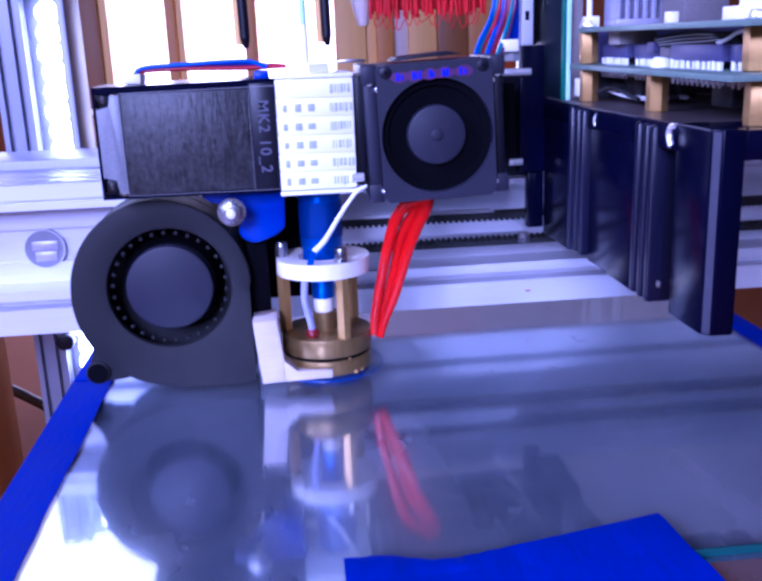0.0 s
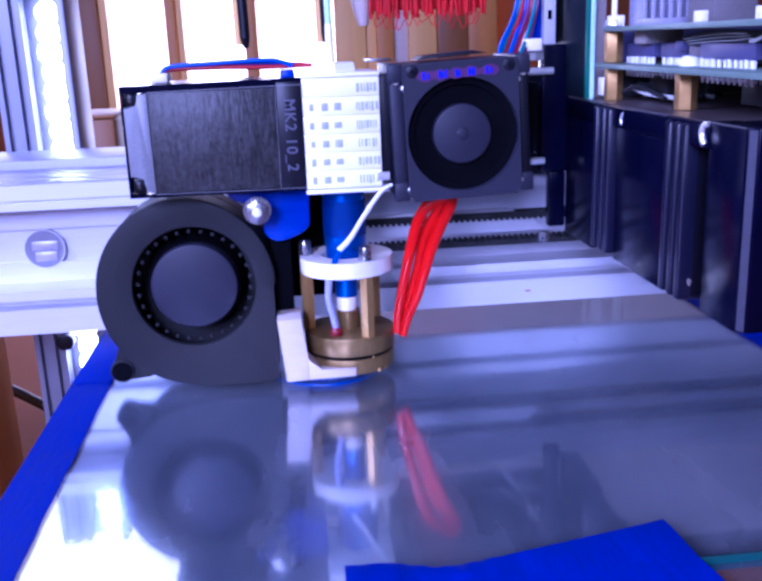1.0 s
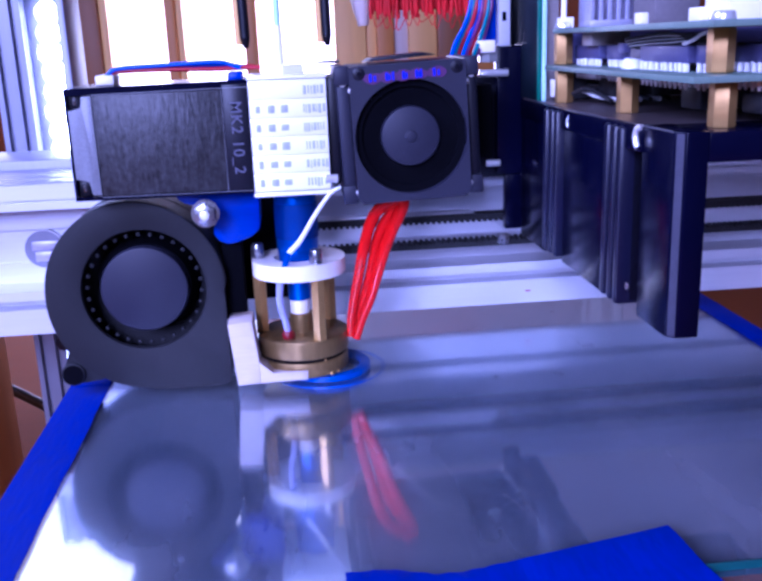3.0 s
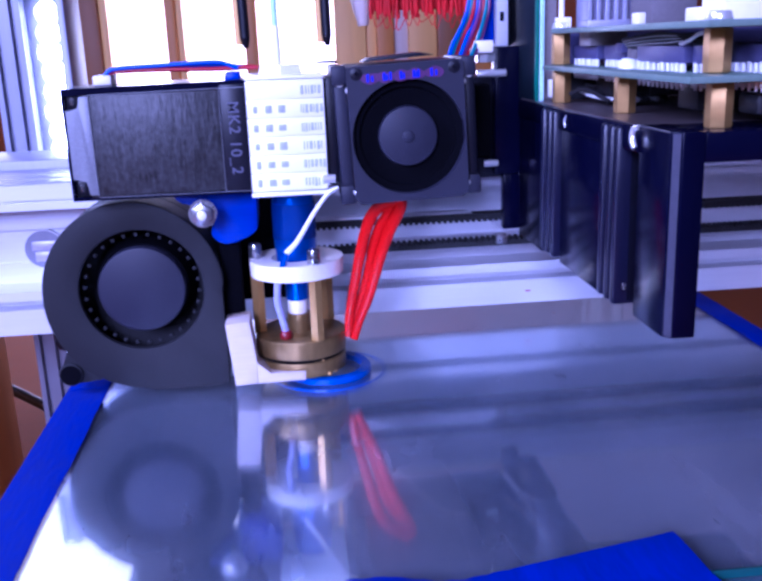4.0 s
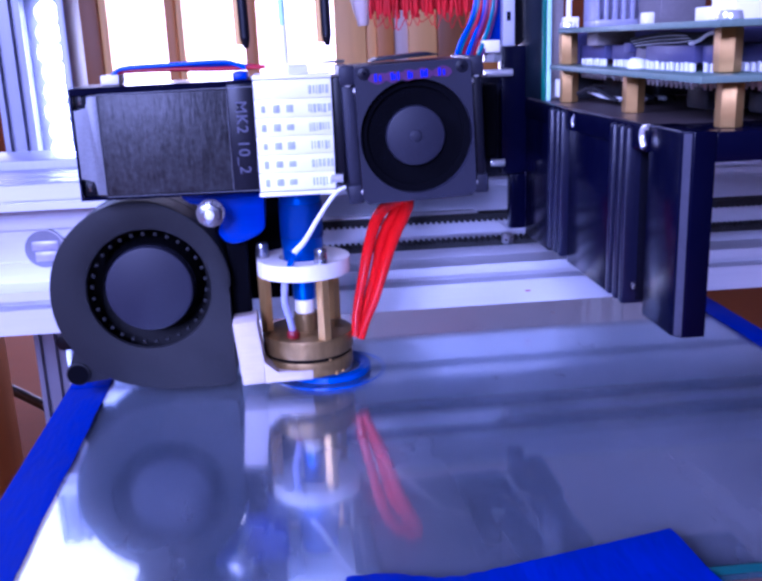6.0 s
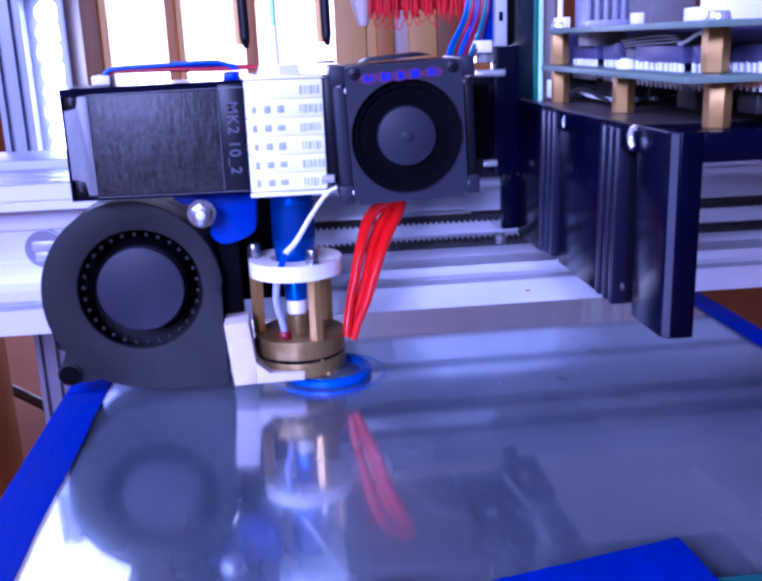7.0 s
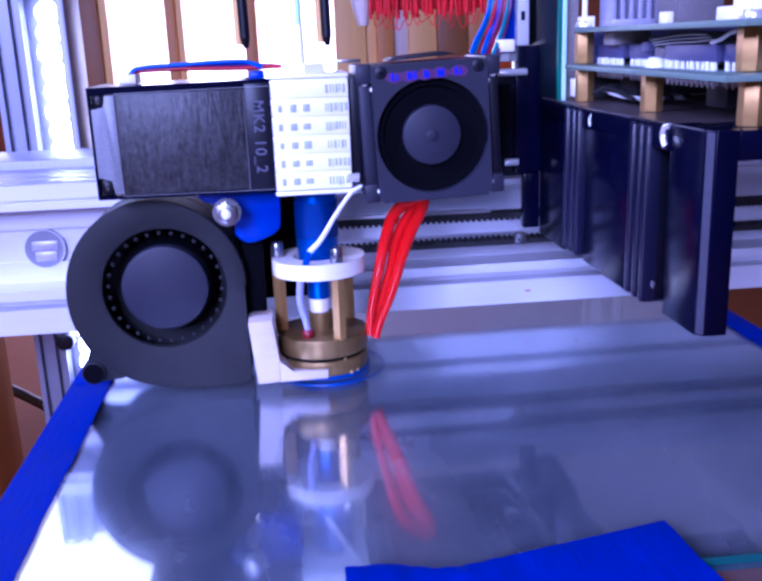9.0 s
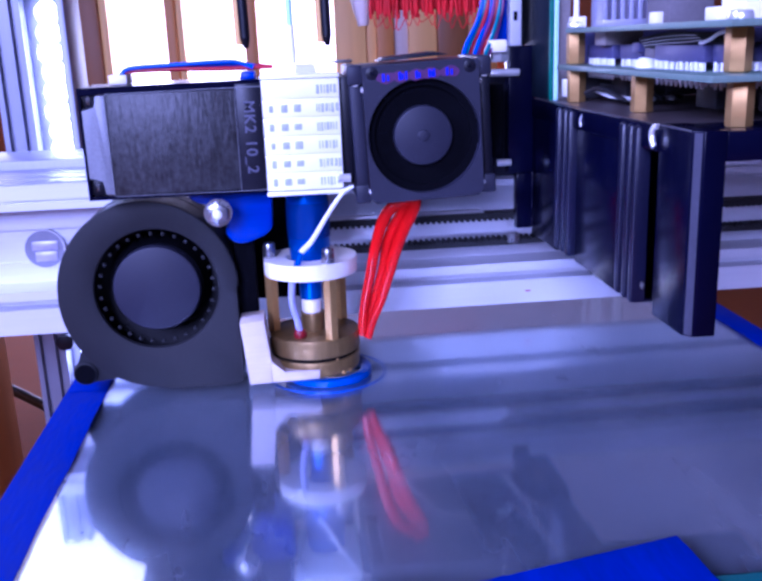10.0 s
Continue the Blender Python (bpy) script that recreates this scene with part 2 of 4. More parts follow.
def annulus(outer, inner, y0, y1, bm=None):
    """A plate in x and z between two outlines of as many points, from y0 to y1."""
    own = bmesh.new()
    n = len(outer)
    loops = [[own.verts.new((x, y, z)) for x, z in pts] for pts, y in ((outer, y0), (inner, y0), (inner, y1), (outer, y1))]
    for k in range(4):
        p, q = loops[k], loops[(k + 1) % 4]
        for i in range(n):
            j = (i + 1) % n
            own.faces.new((p[i], p[j], q[j], q[i]))
    return merge(bm, own)


def ring_z(cx, cy, r0, r1, z0, z1, seg=64, bm=None):
    """A ring about an upright axis."""
    own = bmesh.new()
    loops = []
    for r, z in ((r1, z0), (r1, z1), (r0, z1), (r0, z0)):
        loops.append([own.verts.new((cx + r * math.cos(2 * math.pi * i / seg), cy + r * math.sin(2 * math.pi * i / seg), z)) for i in range(seg)])
    for k in range(4):
        p, q = loops[k], loops[(k + 1) % 4]
        for i in range(seg):
            j = (i + 1) % seg
            own.faces.new((p[i], p[j], q[j], q[i]))
    return merge(bm, own)


def circle(cx, cz, r, n, start=0.0):
    return [(cx + r * math.cos(start + 2 * math.pi * i / n), cz + r * math.sin(start + 2 * math.pi * i / n)) for i in range(n)]


def smooth_path(points, steps=8):
    pts = [Vector(p) for p in points]
    ext = [pts[0] * 2 - pts[1]] + pts + [pts[-1] * 2 - pts[-2]]
    out = []
    for i in range(1, len(ext) - 2):
        p0, p1, p2, p3 = ext[i - 1:i + 3]
        for s in range(steps):
            t = s / steps
            out.append(0.5 * (2 * p1 + (p2 - p0) * t + (2 * p0 - 5 * p1 + 4 * p2 - p3) * t * t + (3 * p1 - p0 - 3 * p2 + p3) * t ** 3))
    return out + [pts[-1]]


def tube(points, r, seg=10, r_end=None, steps=8, bm=None):
    """A round wire along a smooth path."""
    path = smooth_path(points, steps)
    seg = max(seg, 16) if r > 0.2 else seg
    own = bmesh.new()
    rings = []
    side = None
    for i, p in enumerate(path):
        d = (path[min(i + 1, len(path) - 1)] - path[max(i - 1, 0)]).normalized()
        if side is None:
            side = d.orthogonal().normalized()
        side = (side - d * side.dot(d)).normalized()
        up = d.cross(side)
        rr = r if r_end is None else r + (r_end - r) * i / (len(path) - 1)
        rings.append([own.verts.new(p + side * rr * math.cos(2 * math.pi * k / seg) + up * rr * math.sin(2 * math.pi * k / seg)) for k in range(seg)])
    for a, b in zip(rings, rings[1:]):
        for k in range(seg):
            own.faces.new((a[k], a[(k + 1) % seg], b[(k + 1) % seg], b[k]))
    own.faces.new(rings[0])
    own.faces.new(list(reversed(rings[-1])))
    return merge(bm, own)


def ball(p, r, seg=16, bm=None):
    own = bmesh.new()
    bmesh.ops.create_uvsphere(own, u_segments=seg, v_segments=seg // 2, radius=r)
    bmesh.ops.translate(own, verts=own.verts, vec=p)
    return merge(bm, own)


# ---- structure: room ----
GLASS_Z = -98.5
TABLE_Z = -300.0
tb = thing("table", (0, 300, -1000), "varnished brown wooden table under the printer", "table")
part("table_top", box(-1200, 1200, -700, 1350, TABLE_Z - 30, TABLE_Z, 3), WOOD_RED, tb)
for sx in (-1, 1):
    for sy in (-500, 1150):
        part("leg", box(sx * 1080 - 35, sx * 1080 + 35, sy - 35, sy + 35, -1000, TABLE_Z - 30, 3), WOOD_DARK, tb)
solo("floor", box(-2200, 2200, -2200, 2200, -1050, -1000), WOOD_DARK, (0, 0, -1050), "dark wooden floor", "floor", "structure")
solo("ceiling", box(-2200, 2200, -2200, 2200, 1500, 1550), PAINT, (0, 0, 1500), "plain painted ceiling", "ceiling", "structure")
solo("wall_south", box(-2200, 2200, -2200, -2150, -1000, 1500), PAINT, (0, -2150, -1000), "plain painted wall", "wall", "structure")
solo("wall_west", box(-2200, -2150, -2150, 1500, -1000, 1500), PAINT, (-2150, 0, -1000), "plain painted wall", "wall", "structure")
solo("wall_east", box(2150, 2200, -2150, 1500, -1000, 1500), PAINT, (2150, 0, -1000), "plain painted wall", "wall", "structure")
# the wall behind has a wide opening that daylight fills
WX0, WX1, WZ0, WZ1 = -345, 330, -190, 130
wn, wu = bmesh.new(), bmesh.new()
# The upper-left opening is unseen, added so the glass mirrors white there.
for a in ((-2150, WX0, -1000, WZ1), (WX1, 2150, -1000, WZ1), (WX0, WX1, -1000, WZ0), (-2150, -800, WZ1, 900), (-60, -20, WZ1, 430), (330, 2150, WZ1, 430)):
    box(a[0], a[1], 1500, 1560, a[2], a[3], bm=wn)
# Upper wall out of view, kept pale to lighten its mirror image at right.
for a in ((-60, 2150, 430, 1500), (-2150, -60, 900, 1500)):
    box(a[0], a[1], 1500, 1560, a[2], a[3], bm=wu)
solo("wall_above_window", wu, PAINT, (0, 1500, 430), "plain painted wall above the windows", "wall", "structure")
solo("wall_north", wn, WOOD_RED, (0, 1500, -1000), "brown wood-panelled wall with a window and an added upper opening", "wall", "structure")
solo("backdrop", box(-1500, 1500, 1900, 1910, -900, 1400), SKYGLOW, (0, 1900, -900), "bright overexposed daylight outside the window", "daylight", "structure")
win = thing("window_1", (0, 1470, WZ0), "wooden window with upright bars against bright daylight", "window", kind="structure")
# The 10-12 mm pale strips stand for daylight wrapping the bars' edges.
for x0, x1, m, y in ((-296, -262, WOOD_DARK, 1400), (-262, -250, WOOD_PALE, 1404), (-168, -152, WOOD, 1400), (-152, -142, WOOD_PALE, 1404), (-54, -34, WOOD, 1400), (80, 128, WOOD_PALE, 1400), (126, 145, WOOD_PALE, 1408),
                     (143, 170, WOOD, 1400), (168, 194, CREAM, 1412), (192, 236, WOOD_PALE, 1404), (236, 284, WOOD_DARK, 1400), (284, 330, WOOD, 1404)):
    part("window_bar", box(x0, x1, y, y + 40, WZ0, WZ1, 3), m, win)
part("window_sill", box(WX0 - 10, WX1 + 10, 1395, 1500, WZ0 - 25, WZ0, 3), WOOD, win)

# Boards added out of view, for the pale band and columns mirrored in the glass.
for x0, x1, m in ((-20, 473.5, CREAM), (474, 481, WHITE), (482, 488, CREAM), (489, 509, WHITE), (510, 526, CREAM), (527, 543, WHITE), (544, 700, CREAM)):
    part("window_bar", box(x0, x1, 1402, 1440, WZ1, 430, 3), m, win)

blk = thing("wooden_block", (-250, 560, TABLE_Z), "light brown wooden block standing on the table", "block")
part("block_body", box(-330, -196, 540, 600, TABLE_Z, -150, 6), WOOD, blk)
dk = thing("dark_box", (-142, 700, TABLE_Z), "dark purple-brown box standing on the table behind the printer", "box")
part("box_body", box(-158, -126, 690, 760, TABLE_Z, -48, 3), WOOD_DARK, dk)
part("box_lid", box(-159, -125, 689, 761, -48, -45, 1), WOOD_DARK, dk)
cab = thing("black_cable", (-200, 620, TABLE_Z), "dark cable lying on the table", "cable")
part("cable_run", tube([(-260, 700, TABLE_Z + 60), (-205, 690, TABLE_Z + 30), (-170, 680, TABLE_Z + 8), (-120, 690, TABLE_Z + 4), (-60, 720, TABLE_Z + 4)], 4, 10), CHIP, cab)

# ---- structure: printer frame ----
# upright posts behind the gantry
def slot_post(name, x0, x1, y0, y1, z0, z1, label):
    """Upright slotted profile: ribs with grooves between them."""
    w = (x1 - x0) / 4
    pts = [(x0, y0), (x0 + 0.65 * w, y0), (x0 + 0.65 * w, y0 + 3), (x0 + 1.35 * w, y0 + 3), (x0 + 1.35 * w, y0), (x0 + 2.65 * w, y0), (x0 + 2.65 * w, y0 + 3),
           (x0 + 3.35 * w, y0 + 3), (x0 + 3.35 * w, y0), (x1, y0), (x1, y1), (x0, y1)]
    bm = bmesh.new()
    a = [bm.verts.new((x, y, z0)) for x, y in pts]
    b = [bm.verts.new((x, y, z1)) for x, y in pts]
    bm.faces.new(a)
    bm.faces.new(list(reversed(b)))
    for i in range(len(pts)):
        j = (i + 1) % len(pts)
        bm.faces.new((a[i], a[j], b[j], b[i]))
    return solo(name, bm, ALU_POST, ((x0 + x1) / 2, (y0 + y1) / 2, z0), label, "frame post")


left_post = slot_post("frame_post", -117, -104, 392, 422, TABLE_Z, 24, "slotted aluminium frame post standing on the table")
solo("post_cover", box(-89.6, -86.4, 391, 421, TABLE_Z, 24, 0.4), ALU_POST, (-88, 406, TABLE_Z), "narrow aluminium cover strip beside the light strip", "cover strip")
led = thing("led_strip", (-98, 390, TABLE_Z), "glowing white light strip beside the frame post", "light strip")
part("strip_backing", box(-104, -89.6, 400, 404, TABLE_Z, 24, 0.3), LED_SOFT, led)
for i in range(20):
    dx = 0.5 * math.sin(i * 2.1)
    part("led", rod((-95.5 + dx, 400, -136 + i * 8), (-95.5 + dx, 396.5, -136 + i * 8), 4.9, 4.2, seg=12), LED, led)
grip = part("knob", rod((-101.7, 383, -121.5), (-101.7, 388.5, -121.5), 3.9, 3.5, seg=14, bevel=0.6), BLACK, left_post, "black clamping knob")
part("stem", rod((-101.7, 388.5, -121.5), (-102.5, 400.5, -121.5), 1.6, seg=16), BOLT, grip)

# C-shaped gantry beam
GX0, GX1 = -300, 330
beam = thing("gantry_beam", (0, 330, -94.5), "silver anodised aluminium gantry beam with an open channel", "gantry")
prof = [(310, -94.5), (310, -85.7), (317, -85.7), (317, -82.4), (310, -82.4), (310, -79.1), (324, -79.1), (324, -72), (326, -72), (326, -60), (324, -60), (324, -51), (310, -51),
        (310, -48.5), (311.2, -48.5), (311.2, -47.5), (310, -47.5), (310, -42.4), (330, -42.4), (330, -44), (336, -44), (336, -42.4), (350, -42.4), (350, -56), (328.5, -56), (328.5, -81), (319.5, -81), (319.5, -87), (312.5, -87), (312.5, -94.5)]
part("beam_profile", profile_x(prof, GX0, GX1), ALU, beam)
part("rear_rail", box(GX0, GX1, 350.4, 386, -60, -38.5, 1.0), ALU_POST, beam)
# Darker strips put the beam top's dim reflection into its colour.
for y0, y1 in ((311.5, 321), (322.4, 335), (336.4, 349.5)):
    part("top_strip", box(GX0, GX1, y0, y1, -42.4, -41.9, 0.2), ALU_POST, beam, "beam top, its dim reflection put in as darker colour")
bolt = bmesh.new()
annulus(circle(-88.4, -67.2, 7.1, 48), circle(-88.4, -67.2, 6.75, 48), 323.6, 325, bm=bolt)
part("access_hole_rim", bolt, ALU, beam)
# Solid disc of darker metal; the hole's shade is in its colour.
part("access_hole", rod((-88.4, 323.75, -67.2), (-88.4, 324.5, -67.2), 6.75, seg=48), ALU_POST, beam, "round access hole, its shade put in as grey")
part("plate_in_hole", box(-92.6, -83.6, 323.4, 323.8, -67.6, -64.4, 0.15), LILAC_METAL, beam)
part("plate_in_hole", box(-91.8, -84.2, 323.4, 323.8, -71.6, -68.2, 0.15), LILAC_METAL, beam)
part("red_mark", box(83, 85, 309.85, 310.2, -90.3, -89.8, 0.1), RED_WIRE, beam, "small red scratch")


def belt(z0, z1, tip, x0, x1, label):
    """A flat toothed belt; the teeth reach from the nearer face to the height tip."""
    b = thing("drive_belt", (x0, 305, z0), label, "belt")
    part("belt_band", box(x0, x1, 302, 308, z0, z1), RUBBER, b)
    lo, hi = (tip, z0) if tip < z0 else (z1, tip)
    bm = bmesh.new()
    x = x0
    while x < x1 - 1:
        box(x, x + 1.0, 302, 308, lo, hi, bm=bm)
        x += 2.0
    part("belt_teeth", bm, RUBBER, b)
    return b


belt(-70.5, -68.8, -68.1, -40, 300, "black toothed rubber drive belt, teeth facing up")
belt(-61.0, -59.0, -61.7, -40, 300, "black toothed rubber drive belt, teeth facing down")

# ---- bed ----
solo("bed_carriage", box(-40, 120, 180, 300, TABLE_Z, -108.4, 2), DARK, (40, 240, TABLE_Z), "dark bed carriage on the table", "carriage")
bed = thing("heated_bed", (42, 240, -108), "mirror-like glass build plate on an aluminium bed", "print bed")
part("bed_plate", box(-68, 152, 140, 360, -107, -100.4), BED_METAL, bed, "brushed aluminium bed plate")
gl = part("glass_plate", box(-70.3, 154.6, 142.2, 364, -100.3, GLASS_Z), GLASS, bed, "clear glass plate with a teal edge")
gl.visible_shadow = False
for pts, r in (([(45.2, 189, 0), (46.5, 178, 0), (47.3, 164.5, 0), (48, 152.6, 0)], 0.5), ([(20.6, 193.5, 0), (24, 184, 0), (28, 174, 0), (33.7, 170, 0)], 0.6), ([(47.5, 177, 0), (50, 173, 0), (51.5, 174, 0)], 0.35),
               ([(43, 176, 0), (45.5, 168, 0), (47.0, 158, 0)], 0.35), ([(18, 198, 0), (20, 190, 0), (21.5, 186, 0)], 0.4), ([(47, 205, 0), (47.3, 199, 0), (47.2, 196, 0)], 0.35)):
    sm = tube([(x, y, GLASS_Z + 0.05) for x, y, z in pts], r * 1.6, 16, 0.2)
    for v in sm.verts:
        v.co.z = GLASS_Z + 0.05 + (v.co.z - GLASS_Z - 0.05) * 0.12
    part("dried_smear", sm, SMEAR, bed, "pale dried wipe mark")
part("glass_edge", box(-70.0, 154.3, 141.8, 142.18, -100.3, GLASS_Z - 0.1), GLASS_TEAL, bed, "teal glass edge")


def tape_strip(x0, x1, y0, y1, label, fold):
    """Tape over a side edge, folded down."""
    t = thing("masking_tape", ((x0 + x1) / 2, (y0 + y1) / 2, GLASS_Z), label, "tape")
    bm = bmesh.new()
    n = 40
    z = GLASS_Z
    rows = []
    for i in range(n + 1):
        y = y0 + (y1 - y0) * i / n
        j = 0.08 * math.sin(i * 1.7) + 0.15 * math.sin(i * 0.6)
        inner, outer = (x1 + j, x0) if fold < 0 else (x0 + j, x1)
        rows.append([bm.verts.new((inner, y, z + 0.15)), bm.verts.new(((inner + outer) / 2, y, z + 0.32 + 0.12 * math.sin(i * 0.9))), bm.verts.new((outer + fold * 0.4, y, z + 0.2)), bm.verts.new((outer + fold * 0.5, y, z - 4.5))])
    for a, b in zip(rows, rows[1:]):
        for k in range(3):
            bm.faces.new((a[k], a[k + 1], b[k + 1], b[k]))
    part("tape_band", bm, BLUE_TAPE, t)
    part("tape_lap", box(x0 + 0.2, x1 - 0.2, y0 + 118, y0 + 219, z + 0.4, z + 0.58, 0.08), BLUE_TAPE, t)
    return t


tapes = [tape_strip(-70.3, -58.4, 144, 364, "blue crepe masking tape along the plate's edge", -1),
         tape_strip(146, 154.6, 144, 364, "blue crepe masking tape along the plate's edge", 1)]


def front_tape():
    """A loose strip over the front edge, with a cut corner and a raised fold."""
    t = thing("masking_tape", (40, 150, GLASS_Z), "loose blue crepe masking tape over the plate's front edge", "tape")
    bm = bmesh.new()
    n = 48
    rows = []
    for i in range(n + 1):
        u = i / n
        x = 5.8 + 67.2 * u
        back = 149.8 - 3.2 * min(1.0, max(0.0, (u - 0.12) / 0.14)) + 9.8 * max(0.0, (u - 0.33) / 0.67) ** 1.05 + 0.2 * math.sin(i * 1.9) * (u < 0.5)
        z = GLASS_Z + 0.22
        wave = 0.25 * math.sin(u * 9) + 0.2 * math.sin(u * 23) + 0.12 * math.sin(u * 61)
        rows.append([bm.verts.new((x, back, z)), bm.verts.new((x + 0.3 * u, back - 3.5, z + 0.4 + wave)), bm.verts.new((x + 0.9 * u, 141.4, z + 0.15))])
    for a, b in zip(rows, rows[1:]):
        for k in range(2):
            bm.faces.new((a[k], a[k + 1], b[k + 1], b[k]))
    part("tape_band", bm, BLUE_TAPE, t)
    lap = bmesh.new()
    rows = [[lap.verts.new((5.8 + 67.2 * i / n + dx * i / n, y, GLASS_Z + 0.22 + z)) for dx, y, z in ((0.9, 141.4, 0.15), (2.0, 135, 0.1), (3.4, 127, -1.2), (3.8, 124, -4.0))] for i in range(n + 1)]
    for a, b in zip(rows, rows[1:]):
        for k in range(3):
            lap.faces.new((a[k], a[k + 1], b[k + 1], b[k]))
    part("folded_edge", lap, BLUE_TAPE, t)
    return t


tapes.append(front_tape())


def printed_ring(cx, cy, radii, z0, layers, thick, name, label):
    """Concentric strands laid side by side, layer on layer, each a little off true."""
    t = thing(name, (cx, cy, z0), label, "printed ring")
    rnd = random.Random(7)
    for k in range(layers):
        for r in radii:
            ph, wob = rnd.uniform(0, 6), rnd.uniform(0.04, 0.16)
            pts = [(cx + (r + wob * math.sin(3 * a + ph)) * math.cos(a), cy + (r + wob * math.sin(2 * a + ph)) * math.sin(a), z0 + thick * (0.9 + 1.5 * k)) for a in [i * math.pi / 32 for i in range(65)]]
            part("strand", tube(pts, thick, 6, steps=1), BLUE_FILAMENT, t)
    return t


rings = [printed_ring(8.2, 264.5, (12.9, 12.2, 11.5, 10.8), GLASS_Z, 3, 0.4, "printed_ring", "small ring of fresh blue filament strands on the glass"),
         printed_ring(8.0, 264.5, (18.0, 17.4), GLASS_Z, 1, 0.09, "skirt_line", "thin loose outer line of blue filament on the glass")]

def lowered(ob, k):
    """Shrinks or spreads a thing and its place about the lens."""
    ob.location *= k
    for p in ob.children_recursive:
        p.data.transform(Matrix.Scale(k, 4))


# the whole bed lies a little further down than first laid out
BED_SPREAD = 1.0122
for ob in [bed, *tapes, *rings]:
    lowered(ob, BED_SPREAD)

# ---- print head ----
head = []


def moving(ob):
    head.append(ob)
    return ob


def stepper_motor():
    t = moving(thing("stepper_motor", (-30, 261, -38), "small square stepper motor with dark laminated body", "motor"))
    part("laminated_body", box(-49.8, -16, 247, 275, -37.9, -10.9, 0.5), LAMINATE, t)
    for k, e in enumerate(((-49.8, -11.0, -9.2, -10.5), (-49.8, -38.05, -9.2, -38.2), (-16.1, -38, -16.1, -10.9), (-49.9, -37.8, -49.9, -11))):
        part("bare_edge", rod((e[0], 246.95, e[1]), (e[2], 246.75, e[3]), 0.07 if k else 0.11, seg=8), CAP, t, "bare worn metal edge")
    cap = part("rear_cap", prism([(-49.8, -11.2), (-52.6, -11.4), (-52.6, -14.6), (-56.2, -14.8), (-56.2, -33.2), (-52.4, -33.4), (-52.4, -37.4), (-49.8, -37.6)], 247.2, 274.8, 0.4), CAP, t, "silver cast end cap")
    for z in (-12.4, -35.6):
        part("corner_block", box(-56.0, -53.0, 249, 254, z - 2.2, z + 2.2, 0.4), BLACK, cap)
        part("corner_screw", rod((-54.6, 249.2, z - 1.1), (-54.5, 249.2, z + 1.1), 0.55, seg=12, bevel=0.2), BOLT, cap)
    part("shell_rim", annulus([(-56.9, -9.2), (-9.0, -8.6), (-9.0, -38.9), (-56.9, -38.9)], [(-56.2, -11.1), (-9.6, -10.5), (-9.6, -38.0), (-56.2, -38.0)], 247.4, 274), PANEL, t, "black shell round the motor")
    fc = part("front_cap", box(-16, -9.2, 246.7, 275.2, -38.2, -9.6, 0.4), BLACK, t, "black cap with printed type marks")
    cu = bpy.data.curves.new("type_mark", "FONT")
    cu.body, cu.size, cu.extrude, cu.offset = "MK2 10_2", 4.2 * MM, 0.05 * MM, 0.05 * MM
    cu.align_x, cu.align_y = "CENTER", "CENTER"
    cu.space_character = 1.12
    ob = new("type_mark", cu)
    cu.materials.append(TEXT)
    ob.parent = fc
    ob.matrix_basis = Matrix.Translation((Vector((-12.6, 246.6, -23.8)) - BASE[t.name]) * MM) @ pose(0, 0, 0, 90, 90, 0)
    part("connector", box(-50, -45, 256, 266, -9.0, -6.4, 0.5), WHITE, t, "white wire connector")
    part("plug", box(-14.6, -10.6, 255, 266, -9.4, -6.8, 0.5), BLUE_PRINT, t)


def top_wires():
    t = moving(thing("motor_wires", (-30, 262, -9), "loose red, blue and cyan wires lying on the motor", "wires"))
    for m, dz, dy, xe in ((BLUE_WIRE, 0.9, -1.2, -11), (BLUE_WIRE, 0.3, -0.2, -10), (RED_WIRE, -1.0, -0.6, -5.5), (RED_WIRE, -0.5, 2.6, -7), (PURPLE_WIRE, -0.6, 1.0, -9)):
        part("wire", tube([(-47, 259 + dy, -6.6), (-44, 259 + dy, -5.2 + dz * 0.4), (-32, 259 + dy, -4.9 + dz * 0.6), (-18, 259 + dy, -4.9 + dz), (xe - 3, 259 + dy, -5.2 + dz * 0.6), (xe, 259 + dy, -5.8)], 0.62, 8), m, t)


